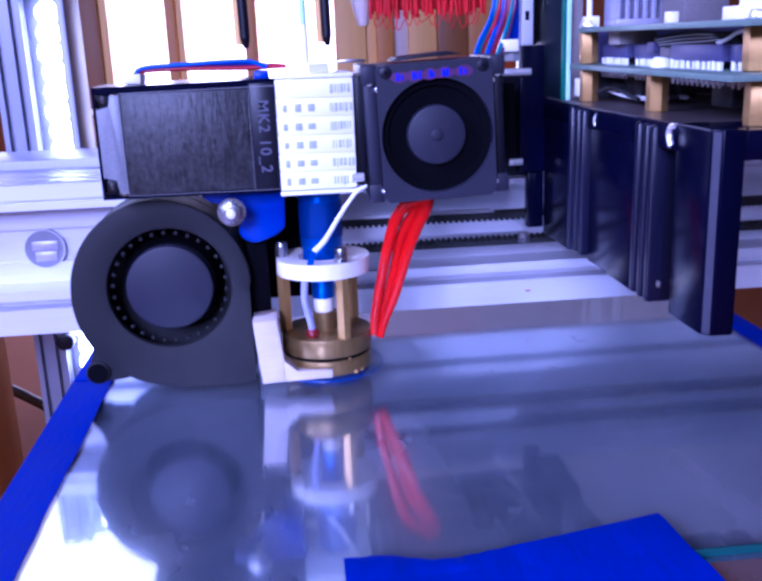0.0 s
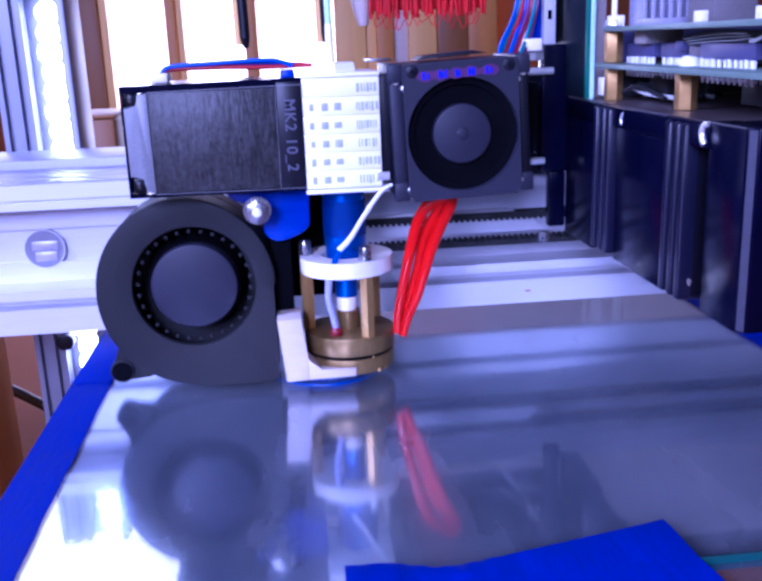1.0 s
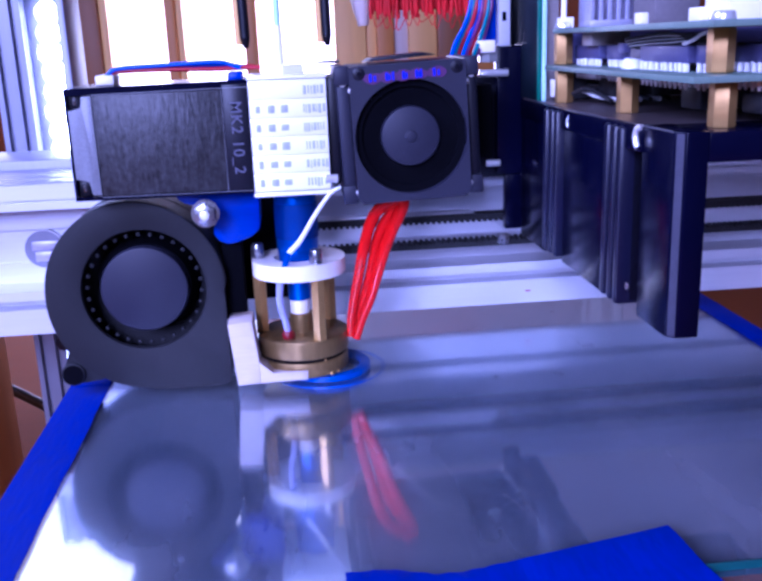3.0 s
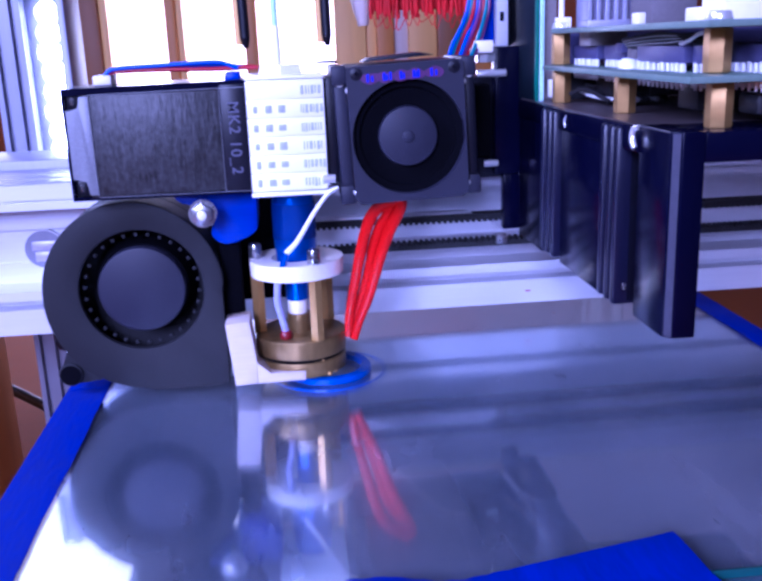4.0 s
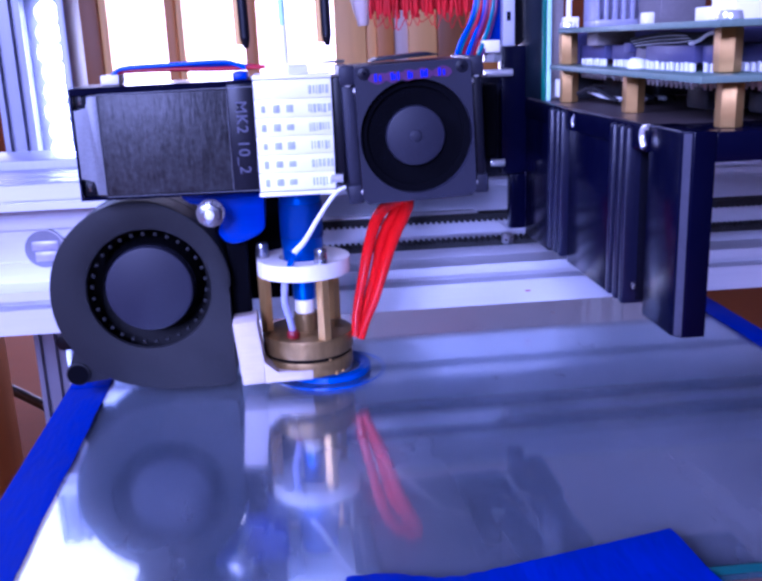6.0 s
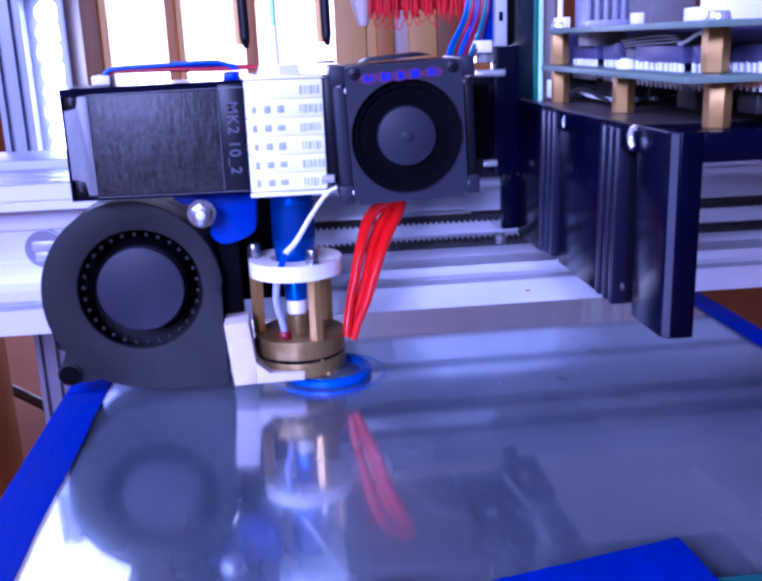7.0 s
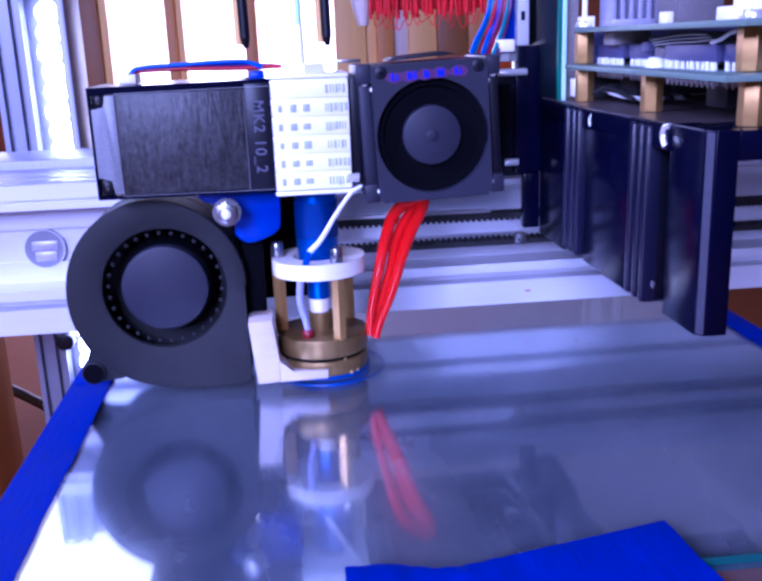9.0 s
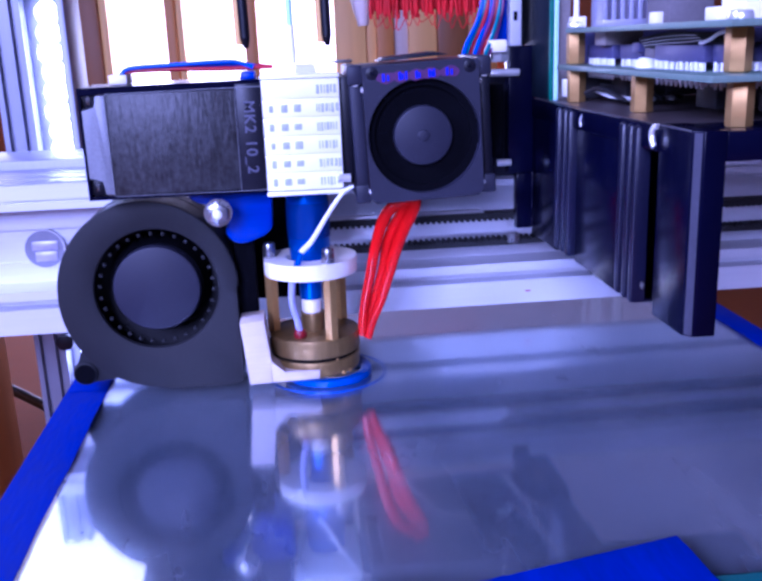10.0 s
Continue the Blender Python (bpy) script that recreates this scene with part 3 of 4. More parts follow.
def fin_stack():
    t = moving(thing("drive_block", (1.5, 261, -39), "frosted clear filament drive block in stacked layers with grey marks", "drive block"))
    part("core", box(-8.6, 11.2, 248, 275, -38.6, -9.0), CLEAR, t)
    rnd = random.Random(11)
    for i in range(6):
        z1 = -9.2 - i * 4.95
        s = part("layer", box(-9.0, 11.8, 247.0, 275.5, z1 - 4.85, z1, 0.12), CLEAR, t)
        for x0, x1 in ((-7.4, -6.2), (-4.2, -2.3), (-0.8, 1.3)):
            if i:
                h = rnd.uniform(0.75, 1.15)
                part("mark", box(x0 + rnd.uniform(0, 0.3), x1, 246.9, 247.2, z1 - 2.5 - h, z1 - 2.5 + h, 0.05), MARK, s)
        x = 5.4 + rnd.uniform(0, 0.5)
        while x < 10.9:
            w = rnd.choice((0.35, 0.5, 0.8))
            part("mark", box(x, x + w, 246.9, 247.2, z1 - 3.5 - rnd.uniform(0, 0.4), z1 - 1.5, 0.05), MARK, s)
            x += w + rnd.uniform(0.2, 0.45)
    part("top_plate", box(-9.2, 12, 247, 275.5, -8.9, -7.9, 0.2), CLEAR, t)
    part("bottom_plate", box(-9.2, 12.2, 246.8, 275.5, -40.2, -39.2, 0.2), CLEAR, t)
    part("side_plate", box(12.2, 15.0, 250, 276, -38, -9, 0.3), BLACK, t, "black plate beside the drive block")
    part("upper_pin", box(8.5, 16, 252, 253.2, -5.4, -4.6, 0.2), BOLT, t)
    part("screw", rod((10.5, 246.4, -36.0), (13.8, 246.4, -36.0), 1.2, seg=16), STEEL, t)


def push_fitting():
    t = moving(thing("tube_fitting", (3, 262, -8), "white push fitting with a cyan feed tube", "fitting"))
    part("base", rod((0.5, 262, -8), (0.5, 262, -5.4), 7.0, 6.4, seg=6, bevel=0.4), CLEAR, t)
    part("collar", rod((-0.2, 262, -5.4), (-0.2, 262, 5.2), 1.3, 1.05, bevel=0.3), CLEAR, t)
    part("feed_tube", tube([(-0.2, 262, 4.5), (-0.2, 262, 20), (0.2, 264, 45), (2.5, 270, 90)], 0.95, 12), PALE_TUBE, t, "thin pale cyan feed tube")


def blower():
    t = moving(thing("blower_fan", (-42, 253, -94), "black plastic radial blower fan with round inlet", "blower fan"))
    cx, cz, n = -41.4, -64.3, 96
    rim = [(0, 22.4), (30, 22.6), (60, 23.4), (90, 24.9), (120, 25.8), (150, 26.4), (180, 26.9), (210, 27.8), (240, 28.6), (270, 29.0), (300, 31.0), (360, 22.4)]

    def outline(grow):
        pts = []
        for i in range(n):
            a = 360.0 * i / n
            for (a0, r0), (a1, r1) in zip(rim, rim[1:]):
                if a0 <= a <= a1:
                    r = r0 + (r1 - r0) * (a - a0) / (a1 - a0)
                    break
            c, s = math.cos(radians(a)), math.sin(radians(a))
            if a > 268:
                r = min((cz + 93.8) / -s if s < -1e-3 else 99, 21.9 / c if c > 1e-3 else 99)
            r += grow
            pts.append((cx + r * c, cz + r * s))
        return pts

    cover = annulus(outline(0), circle(cx, cz, 17.0, n), 246.0, 248)
    sharp = [e for e in cover.edges if all(v.co.y < 246.1 for v in e.verts) and len(e.link_faces) == 2 and not all(all(v.co.y < 246.1 for v in f.verts) for f in e.link_faces)]
    bmesh.ops.bevel(cover, geom=sharp, offset=0.5, segments=2, profile=0.5, affect="EDGES")
    part("front_cover", cover, PLASTIC, t)
    part("side_wall", annulus(outline(-0.15), outline(-1.4), 248, 259.5), PLASTIC, t)
    # Deepened out of view, so the glass mirrors dark beneath the fan.
    part("back_plate", prism(outline(0), 259.5, 268), PLASTIC, t)
    # Near-black core carries the shade inside the inlet.
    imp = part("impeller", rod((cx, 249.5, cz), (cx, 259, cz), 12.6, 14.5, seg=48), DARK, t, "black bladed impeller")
    part("hub", rod((cx, 259, cz), (cx, 246.6, cz), 12.3, 12.0, seg=64, bevel=0.8), PLASTIC_FAN, imp)
    for i in range(30):
        a = 2 * math.pi * (i + 0.4) / 30
        own = bmesh.new()
        box(15.1, 16.1, 247.3, 248.6, -0.5, 0.5, 0.25, bm=own)
        bmesh.ops.transform(own, verts=own.verts, matrix=Matrix.Translation((cx, 0, cz)) @ Matrix.Rotation(a, 4, "Y"))
        part("blade", own, PLASTIC, imp)
    ear = rod((-64.2, 249, -88.7), (-64.2, 256, -88.7), 3.4, seg=24, bevel=0.4)
    prism([(-66.6, -87), (-64, -80), (-58, -84), (-56, -91.0), (-62, -91.6)], 250, 255, bm=ear)
    lug = part("mounting_ear", ear, PLASTIC, t)
    # A flat black disc gives the hole's darkness; nothing is cut out.
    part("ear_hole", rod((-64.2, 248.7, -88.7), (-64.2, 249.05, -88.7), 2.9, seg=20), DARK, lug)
    # the whole fan hangs a little further back than the bolt
    b = BASE[t.name]
    for p in t.children_recursive:
        for v in p.data.vertices:
            w = v.co / MM + b
            v.co = (Vector((w.x * 1.043, w.y + 10.5, w.z * 1.043)) - b) * MM


def blue_bracket():
    t = moving(thing("fan_bracket", (-18, 262, -55), "glossy blue printed fan bracket with a steel bolt", "bracket"))
    part("arm", prism([(-32.3, -39.4), (-8.2, -39.4), (-8.7, -51.2), (-10.9, -53.3), (-15.2, -55.0), (-18.2, -55.5), (-20.8, -54.4), (-22.3, -52.2), (-21.8, -49.6), (-20.4, -48.0), (-24.0, -43.0), (-26.8, -43.6), (-29.6, -43.0), (-31.6, -41.6)], 258.5, 276, 0.8), BLUE_PRINT, t)
    b = part("bolt", rod((-23.2, 247.2, -44.4), (-23.2, 252, -44.4), 3.1, seg=6, bevel=0.3), BOLT, t, "hexagon steel bolt head")
    part("shank", rod((-23.2, 252, -44.4), (-23.2, 260, -44.4), 1.6, seg=20), BOLT, b)
    part("washer", rod((-23.2, 249.6, -44.4), (-23.2, 250.4, -44.4), 3.9, seg=32), BOLT, b)
    part("bolt_end", rod((-23.2, 246.2, -44.4), (-23.2, 247.3, -44.4), 1.35, seg=24, bevel=0.3), WHITE_METAL, b)


def axial_fan():
    t = moving(thing("cooling_fan", (34, 250, -44), "square black cooling fan with round opening and ink scribble", "fan"))
    cx, cz, n = 34.3, -25.4, 64
    sq = []
    for i in range(n):
        a = 2 * math.pi * i / n
        c, s = math.cos(a), math.sin(a)
        r = min(15.8 / max(abs(c), 1e-4), (19.6 if s > 0 else 17.4) / max(abs(s), 1e-4))
        sq.append((cx + r * c, cz + r * s))
    parts = []
    parts.append(part("frame", annulus(sq, circle(cx, cz, 15.4, n), 244, 254), PLASTIC_FAN, t))
    # Ring and shroud are near black to hold the fan well's shade.
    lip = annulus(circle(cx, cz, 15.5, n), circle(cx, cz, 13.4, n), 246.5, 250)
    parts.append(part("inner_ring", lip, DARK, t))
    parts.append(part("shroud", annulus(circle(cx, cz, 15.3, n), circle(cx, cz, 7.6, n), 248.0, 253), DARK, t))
    rot = part("rotor", rod((cx, 253, cz), (cx, 245.6, cz), 8.4, 8.1, seg=64, bevel=0.6), PLASTIC_FAN, t)
    parts.append(rot)
    parts.append(part("hub_dimple", rod((cx, 245.9, cz), (cx, 245.3, cz), 1.8, 1.5, seg=24, bevel=0.2), PLASTIC_FAN, rot))
    for x0, x1 in ((15.0, 18.4), (50.2, 53.4)):
        side = part("side_bracket", box(x0, x1, 246.4, 276, -42.5, -5.4, 0.7), PLASTIC_FAN if x0 < 20 else BLACK, t)
        parts.append(side)
        for z in (-8, -40):
            parts.append(part("clip", box(x0 - 0.4, x1 + 0.4, 245.2, 248.5, z - 2.6, z + 2.6, 0.6), PLASTIC_FAN, side))
        parts.append(part("bright_pin", rod(((x0 + x1) / 2, 245.6, -10), ((x0 + x1) / 2, 246.6, -10), 1.0, seg=12), STEEL, side))
    for x in (18.9, 50.0):
        parts.append(part("hinge_rod", rod((x, 245.6, -12.5), (x, 245.6, -39), 0.8, seg=16, bevel=0.2), GLOSS, t))
        # Bright balls stand for the glints at the rods' ends.
        for z in (-12.0, -39.4):
            parts.append(part("rod_end", ball((x, 245.4, z), 0.95, 12), STEEL, t))
    for x, z in ((21.2, -7.8), (47.6, -7.8)):
        # Solid black disc in place of a shaded screw recess.
        sc = part("corner_hole", rod((x, 243.85, z), (x, 245, z), 1.7, seg=24, bevel=0.2), BLACK, t)
        parts.append(sc)
        parts.append(part("screw_tip", rod((x, 243.7, z), (x, 244.2, z), 0.6, seg=16), GLOSS, sc))
    parts.append(part("body", box(19, 50, 254, 276, -43, -5.8, 0.6), BLACK, t))
    parts.append(part("top_cap", prism([(24, -5.2), (26, -4.2), (40, -3.6), (44, -4.6)], 254, 268, 0.2), BLACK, t))
    ink = [(23.4, 26.4), (28.0, 30.4), (32.0, 35.2), (35.8, 38.2), (41.2, 43.0)]
    for k, (x0, x1) in enumerate(ink):
        zc = -9.2 + (x0 - 23) * 0.02
        xm = (x0 + x1) / 2
        rim_bm = prism([(xm + 2.7 * math.cos(a), zc + 1.45 * math.sin(a) * (1 + 0.15 * math.sin(3 * a + k))) for a in [i * math.pi / 10 for i in range(20)]], 243.92 - 0.01 * k, 244.05)
        parts.append(part("ink_rim", rim_bm, INK_RIM, t))
        # two or three short bars to each blurred mark
        for i, (dx, dz, hw, hh) in enumerate(((-0.7, 0.1, 0.35, 1.1), (0.15, -0.1, 0.3, 0.8), (0.75, 0.15, 0.28, 1.15))[:2 + k % 2]):
            dx += 0.12 * ((k * 5 + i * 3) % 4)
            bar = prism([(xm + dx - hw, zc + dz - hh), (xm + dx + hw, zc + dz - hh * 0.9), (xm + dx + hw * 0.9, zc + dz + hh), (xm + dx - hw * 1.1, zc + dz + hh * 0.85)], 243.72 + 0.004 * i, 243.98)
            parts.append(part("ink_bar", bar, INK, t, "blue ink bar"))
    lean = Matrix.Translation((Vector((cx, 250, cz)) - BASE[t.name]) * MM) @ Matrix.Rotation(radians(-2.2), 4, "Y") @ Matrix.Translation(-(Vector((cx, 250, cz)) - BASE[t.name]) * MM)
    for p in parts:
        p.data.transform(lean)


def hotend():
    t = moving(thing("hot_end", (1.8, 265, -98), "brass hot end with blue barrel and white ring", "hot end"))
    x, y = 1.8, 265.0
    b = part("barrel", rod((x, y, -39), (x, y, -59), 6.2, seg=64, bevel=0.2), BLUE_METAL, t, "blue anodised knurled barrel")
    kn = bmesh.new()
    for s in (-1, 1):
        for i in range(36):
            a0 = 2 * math.pi * i / 36
            pts = [(x + 6.2 * math.cos(a0 + s * k * 0.12), y + 6.2 * math.sin(a0 + s * k * 0.12), -45 - k * 0.75) for k in range(15)]
            tube(pts, 0.21, 4, steps=1, bm=kn)
    part("knurling", kn, KNURL_SHADE, b)["kind"] = "stuff"
    part("barrel_foot", rod((x, y, -59), (x, y, -63), 5.95, 5.9, seg=48, bevel=0.3), BLUE_METAL, t)
    part("heat_break", rod((x - 0.4, y, -63), (x - 0.4, y, -74.6), 3.4, seg=40), BLUE_METAL, t)
    part("insulator", rod((x - 0.4, y, -74.6), (x - 0.4, y, -79), 3.0, seg=40, bevel=0.2), WHITE, t)
    part("neck", rod((x - 0.2, y, -79), (x - 0.2, y, -85), 3.6, seg=40), BRASS, t)
    part("support_ring", ring_z(x, y, 7.4, 14.0, -66.2, -61.6), WHITE, t, "white plastic support ring")
    for px, py in ((6.7, 254.2), (-10.4, 266.5), (10.8, 275)):
        r = part("standoff", rod((px, py, -85), (px, py, -66), 2.1, seg=6), BRASS_ROD, t, "hexagonal brass standoff")
        if py > 270:
            continue
        part("cap_screw", rod((px, py, -61.6), (px, py, -57.2), 2.0, 1.8, seg=20, bevel=0.3), BOLT, r)
    part("upper_disc", rod((x, y, -90.3), (x, y, -84.6), 13.8, seg=72, bevel=0.4), BRASS, t, "tarnished brass heater disc")
    part("groove", rod((x, y, -91.3), (x, y, -90.3), 13.0, seg=72), DARK, t)
    part("lower_disc", rod((x, y, -96.0), (x, y, -91.3), 13.6, seg=72, bevel=0.6), BRASS, t, "tarnished brass heater disc")
    for a, h in ((-0.95, 0.7), (-0.75, 0.5), (-1.1, 0.4)):
        part("chip", ball((x + 13.5 * math.cos(a), y + 13.5 * math.sin(a), -91.0 if h < 0.5 else -95.6), h, 8), BRASS_ROD, t, "bright chip in the brass rim")
    part("nozzle", rod((x, y, -99.6), (x, y, -96), 0.7, 3.2, seg=24), BRASS_ROD, t)
    part("sealant", ball((-2.6, 256.8, -83.6), 2.0), mat("red_sealant", (0.20, 0.006, 0.012), 0.3), t, "dark red sealant blob")


def sensor_wire():
    t = moving(thing("sensor_wire", (-2, 256, -82), "white sensor wire with blue and lilac sleeves", "wire"))
    part("white_lead", tube([(14.5, 246.5, -38.4), (11.5, 246.6, -40.2), (7.2, 248, -46), (2.5, 250, -53.6), (-0.8, 252, -57.4)], 0.45, 10, 0.85), WHITE_WIRE, t)
    part("blue_sleeve", tube([(-0.8, 252, -57.2), (-2.0, 253, -60.5), (-2.8, 254.5, -64)], 0.95, 10), BLUE_METAL, t)
    part("lilac_sleeve", tube([(-4.0, 255, -66.0), (-4.4, 255.5, -73), (-3.2, 256, -79), (-2.6, 256.6, -82.5)], 1.05, 12), LILAC, t)


def air_duct():
    t = moving(thing("air_duct", (-9, 256, -97.5), "pale balsa air duct glued under the blower", "duct"))
    part("duct_upright", prism([(-19.9, -77.4), (-12.8, -77.0), (-11.6, -89.3), (-11.6, -96.2), (-18.2, -96.4)], 251, 263, 0.25), BALSA, t)
    part("duct_floor", prism([(-11.6, -89.3), (-7.8, -93.4), (2.6, -93.2), (2.4, -96.0), (-11.6, -96.2)], 251, 257.5, 0.25), BALSA, t)
    part("dark_mount", box(-20.4, -14.6, 262, 270, -82, -55, 0.6), DARK, t)


def red_sleeves():
    t = moving(thing("heater_wires", (20, 262, -88), "glossy red silicone heater wire sleeves", "wires"))
    part("sleeve", tube([(32.2, 259.2, -43.0), (30.6, 259.6, -45.0), (27.4, 260, -46.6), (24.6, 260.3, -49.6), (22.6, 260.6, -54.4), (20.7, 261, -61.6), (19.4, 261.4, -67.8), (17.8, 261.6, -74.8), (16.7, 261.8, -81.3), (16.3, 262, -86.8)], 2.0, 20, 1.3), RED, t)
    part("sleeve", tube([(33.0, 260, -43.6), (33.2, 260.1, -46.5), (32.3, 260.2, -49.3), (30.0, 260.6, -54.0), (27.4, 261.0, -60.6), (25.2, 261.4, -67.6), (22.6, 261.8, -75.6), (19.8, 262, -82.0), (17.9, 262, -87.8)], 2.2, 20, 1.3), RED, t)
    part("sleeve", tube([(32.0, 262.2, -44.0), (30.4, 262.6, -48.6), (27.4, 263, -53.4), (25.2, 263.2, -58.6), (23.6, 263.4, -66.0), (21.0, 263.6, -75.0), (18.6, 263.6, -83.0), (17.2, 263, -87.0)], 1.9, 18, 1.2), RED, t)


def carriage():
    t = moving(thing("carriage_bracket", (70, 285, -70), "black carriage bracket with steel screws on the gantry", "bracket"))
    part("plate", box(66.6, 75.4, 281, 286, -42.5, -3, 0.6), PANEL, t)
    part("back_plate", box(14, 75, 286, 300, -44, -12, 0.8), BLACK, t)
    # Black carriage plate and the shadow around it, put into one near-black block.
    part("centre_block", box(-22, -1, 282, 300, -79, -40, 0.8), DARK, t)
    part("lower_leg", box(69.3, 74.6, 281, 285, -60.4, -42.5, 0.5), PANEL, t)
    part("wheel_block", box(50, 64, 276, 286, -36, -14, 0.6), DARK, t)
    for z, x0, x1 in ((-10.8, 60.5, 69.5), (-38.4, 62.5, 67.0)):
        part("screw", rod((x0, 279, z), (x1, 279, z), 1.15, seg=20, bevel=0.2), STEEL, t, "bright steel screw end")
    part("top_nut", rod((63, 279, -7.5), (63, 279, -2.8), 3.2, seg=6, bevel=0.3), STEEL, t)
    part("top_cap", box(59, 64.5, 274, 284, -4.6, -1.0, 0.4), WHITE, t)
    part("belt_plate", prism([(-20, -58), (62, -58), (68.7, -61.2), (73.9, -65.2), (73.9, -66.2), (-20, -66.2)], 304, 307, 0.2), ALU, t, "aluminium belt clamp plate")
    b = part("clamp_bolt", rod((73, 299.5, -69.2), (73, 299.5, -65.8), 2.2, seg=6, bevel=0.2), BOLT, t)
    part("silver_bar", box(67.2, 71.0, 282, 290, -3, 60, 0.4), ALU, t)
    part("blue_block", box(62.8, 67.0, 284, 292, -2.4, 40, 0.5), BLUE_PRINT, t)
    part("rear_upright", box(70.5, 78, 292, 297, -3, 70, 0.4), BLACK, t)
    # The slot's shade as a thin black piece on the bar.
    part("bar_slot", box(68.4, 69.6, 281.7, 282.1, 4.5, 7.2, 0.1), DARK, t)


def cable_bundle():
    t = moving(thing("cable_bundle", (60, 284, -3), "bundle of blue, cyan and red cables rising from the carriage", "cables"))
    k = 0
    for m in (BLUE_WIRE, CYAN_WIRE, RED_WIRE, BLUE_WIRE, PURPLE_WIRE, RED_WIRE, CYAN_WIRE, PURPLE_WIRE):
        o = k * 1.25
        part("cable", tube([(50.5 + o * 0.9, 272 + (k % 3), -5.5), (52.5 + o * 0.95, 275 + (k % 3), -1.5), (56.5 + o * 0.8, 279 + (k % 2), 4.5), (58.6 + o * 0.72, 281, 11), (60 + o * 0.5, 283, 24), (60 + o * 0.4, 286, 60)], 0.6, 8), m, t)
        k += 1


def electronics_plate():
    t = moving(thing("side_bracket", (82, 210, -60), "black C-shaped side bracket with ribbed panels", "bracket"))
    part("top_plate", box(72.6, 150, 179.2, 276, -24.2, -18.8, 0.5), PANEL, t)
    part("worn_top", box(73.4, 149.8, 179.6, 275.6, -18.8, -18.6), TOP_PLATE, t, "top face with its brownish sheen put in as colour")
    part("front_bar", box(79.2, 150, 162, 179.2, -24.4, -18.6, 0.4), PANEL, t)
    f = bmesh.new()
    pts = [(73, 179), (73, 163.8), (74.8, 162), (79.2, 162), (79.2, 179)]
    lo_ring = [f.verts.new((x, y, -59.0)) for x, y in pts]
    hi_ring = [f.verts.new((x, y, -18.4)) for x, y in pts]
    f.faces.new(lo_ring)
    f.faces.new(list(reversed(hi_ring)))
    for i in range(5):
        k = (i + 1) % 5
        f.faces.new((lo_ring[i], lo_ring[k], hi_ring[k], hi_ring[i]))
    bmesh.ops.bevel(f, geom=f.edges[:], offset=0.25, segments=2, profile=0.5, affect="EDGES")
    fp = part("front_panel", f, PANEL, t)
    # A pale strip lays the chamfer's highlight on as colour.
    e = bmesh.new()
    q = [e.verts.new(v) for v in ((73.3, 163.35, -58.6), (74.4, 162.25, -58.6), (74.4, 162.25, -18.8), (73.3, 163.35, -18.8))]
    q2 = [e.verts.new((v.co.x + 0.15, v.co.y + 0.15, v.co.z)) for v in q]
    e.faces.new(q)
    e.faces.new(list(reversed(q2)))
    for i in range(4):
        e.faces.new((q[i], q2[i], q2[(i + 1) % 4], q[(i + 1) % 4]))
    part("worn_edge", e, WORN_GLINT, fp, "pale strip for the chamfer's highlight")
    m = part("middle_panel", box(73, 79.2, 200, 232.5, -60, -24.2, 0.5), PANEL, t)
    r = part("rear_panel", box(73, 79.2, 250, 276, -61, -24.2, 0.5), PANEL, t)
    for par, ys in ((m, (187.5, 191.5, 196)), (r, (234.5, 239, 244.5))):
        for y in ys:
            rb = part("rib", box(71.6, 79, y, y + 2.8, -59.2, -19.5, 0.8), RIB, par)
            # Each rib's edge highlight is drawn as a pale rod.
            part("worn_line", rod((71.75, y + 0.25, -57.5), (71.75, y + 0.25, -20.5), 0.09, 0.06, seg=6), WORN_GLINT, rb, "thin pale line for the rib's highlight")
        part("rib_web", box(74.5, 79, ys[0], ys[2] + 4.5, -58.5, -24.2, 0.3), DARK, par)
    part("bright_clip", tube([(72.9, 179.4, -18.9), (72.5, 180.8, -19.4), (72.4, 181.3, -20.8), (72.5, 180.9, -22.2), (72.7, 180.2, -23.2)], 0.6, 14, 0.85), STEEL, t, "bright metal clip")
    part("bright_clip", tube([(72.9, 227.0, -19.9), (72.6, 228.0, -21.0), (72.6, 228.3, -22.0), (72.8, 228.0, -23.2)], 0.3, 12, 0.4), STEEL, t, "bright metal clip")
    for y0, y1, z in ((200.5, 229, -24.4), (163.9, 178.4, -18.55)):
        part("top_line", rod((72.98, y0, z + 5.5 if y0 > 190 else z), (72.98, y1, z + 5.5 if y0 > 190 else z), 0.22, seg=8), WORN_GLINT, t, "bare worn metal edge")
    part("small_screw", rod((73.2, 184.5, -54), (72.8, 184.5, -54), 0.8, seg=12), BOLT, t)


def circuit_board(name, z, x0, x1, y0, y1, label):
    t = moving(thing(name, ((x0 + x1) / 2, (y0 + y1) / 2, z), label, "circuit board", "stacked boards"))
    part("board", box(x0, x1, y0, y1, z, z + 1.25, 0.1), BOARD, t)
    return t


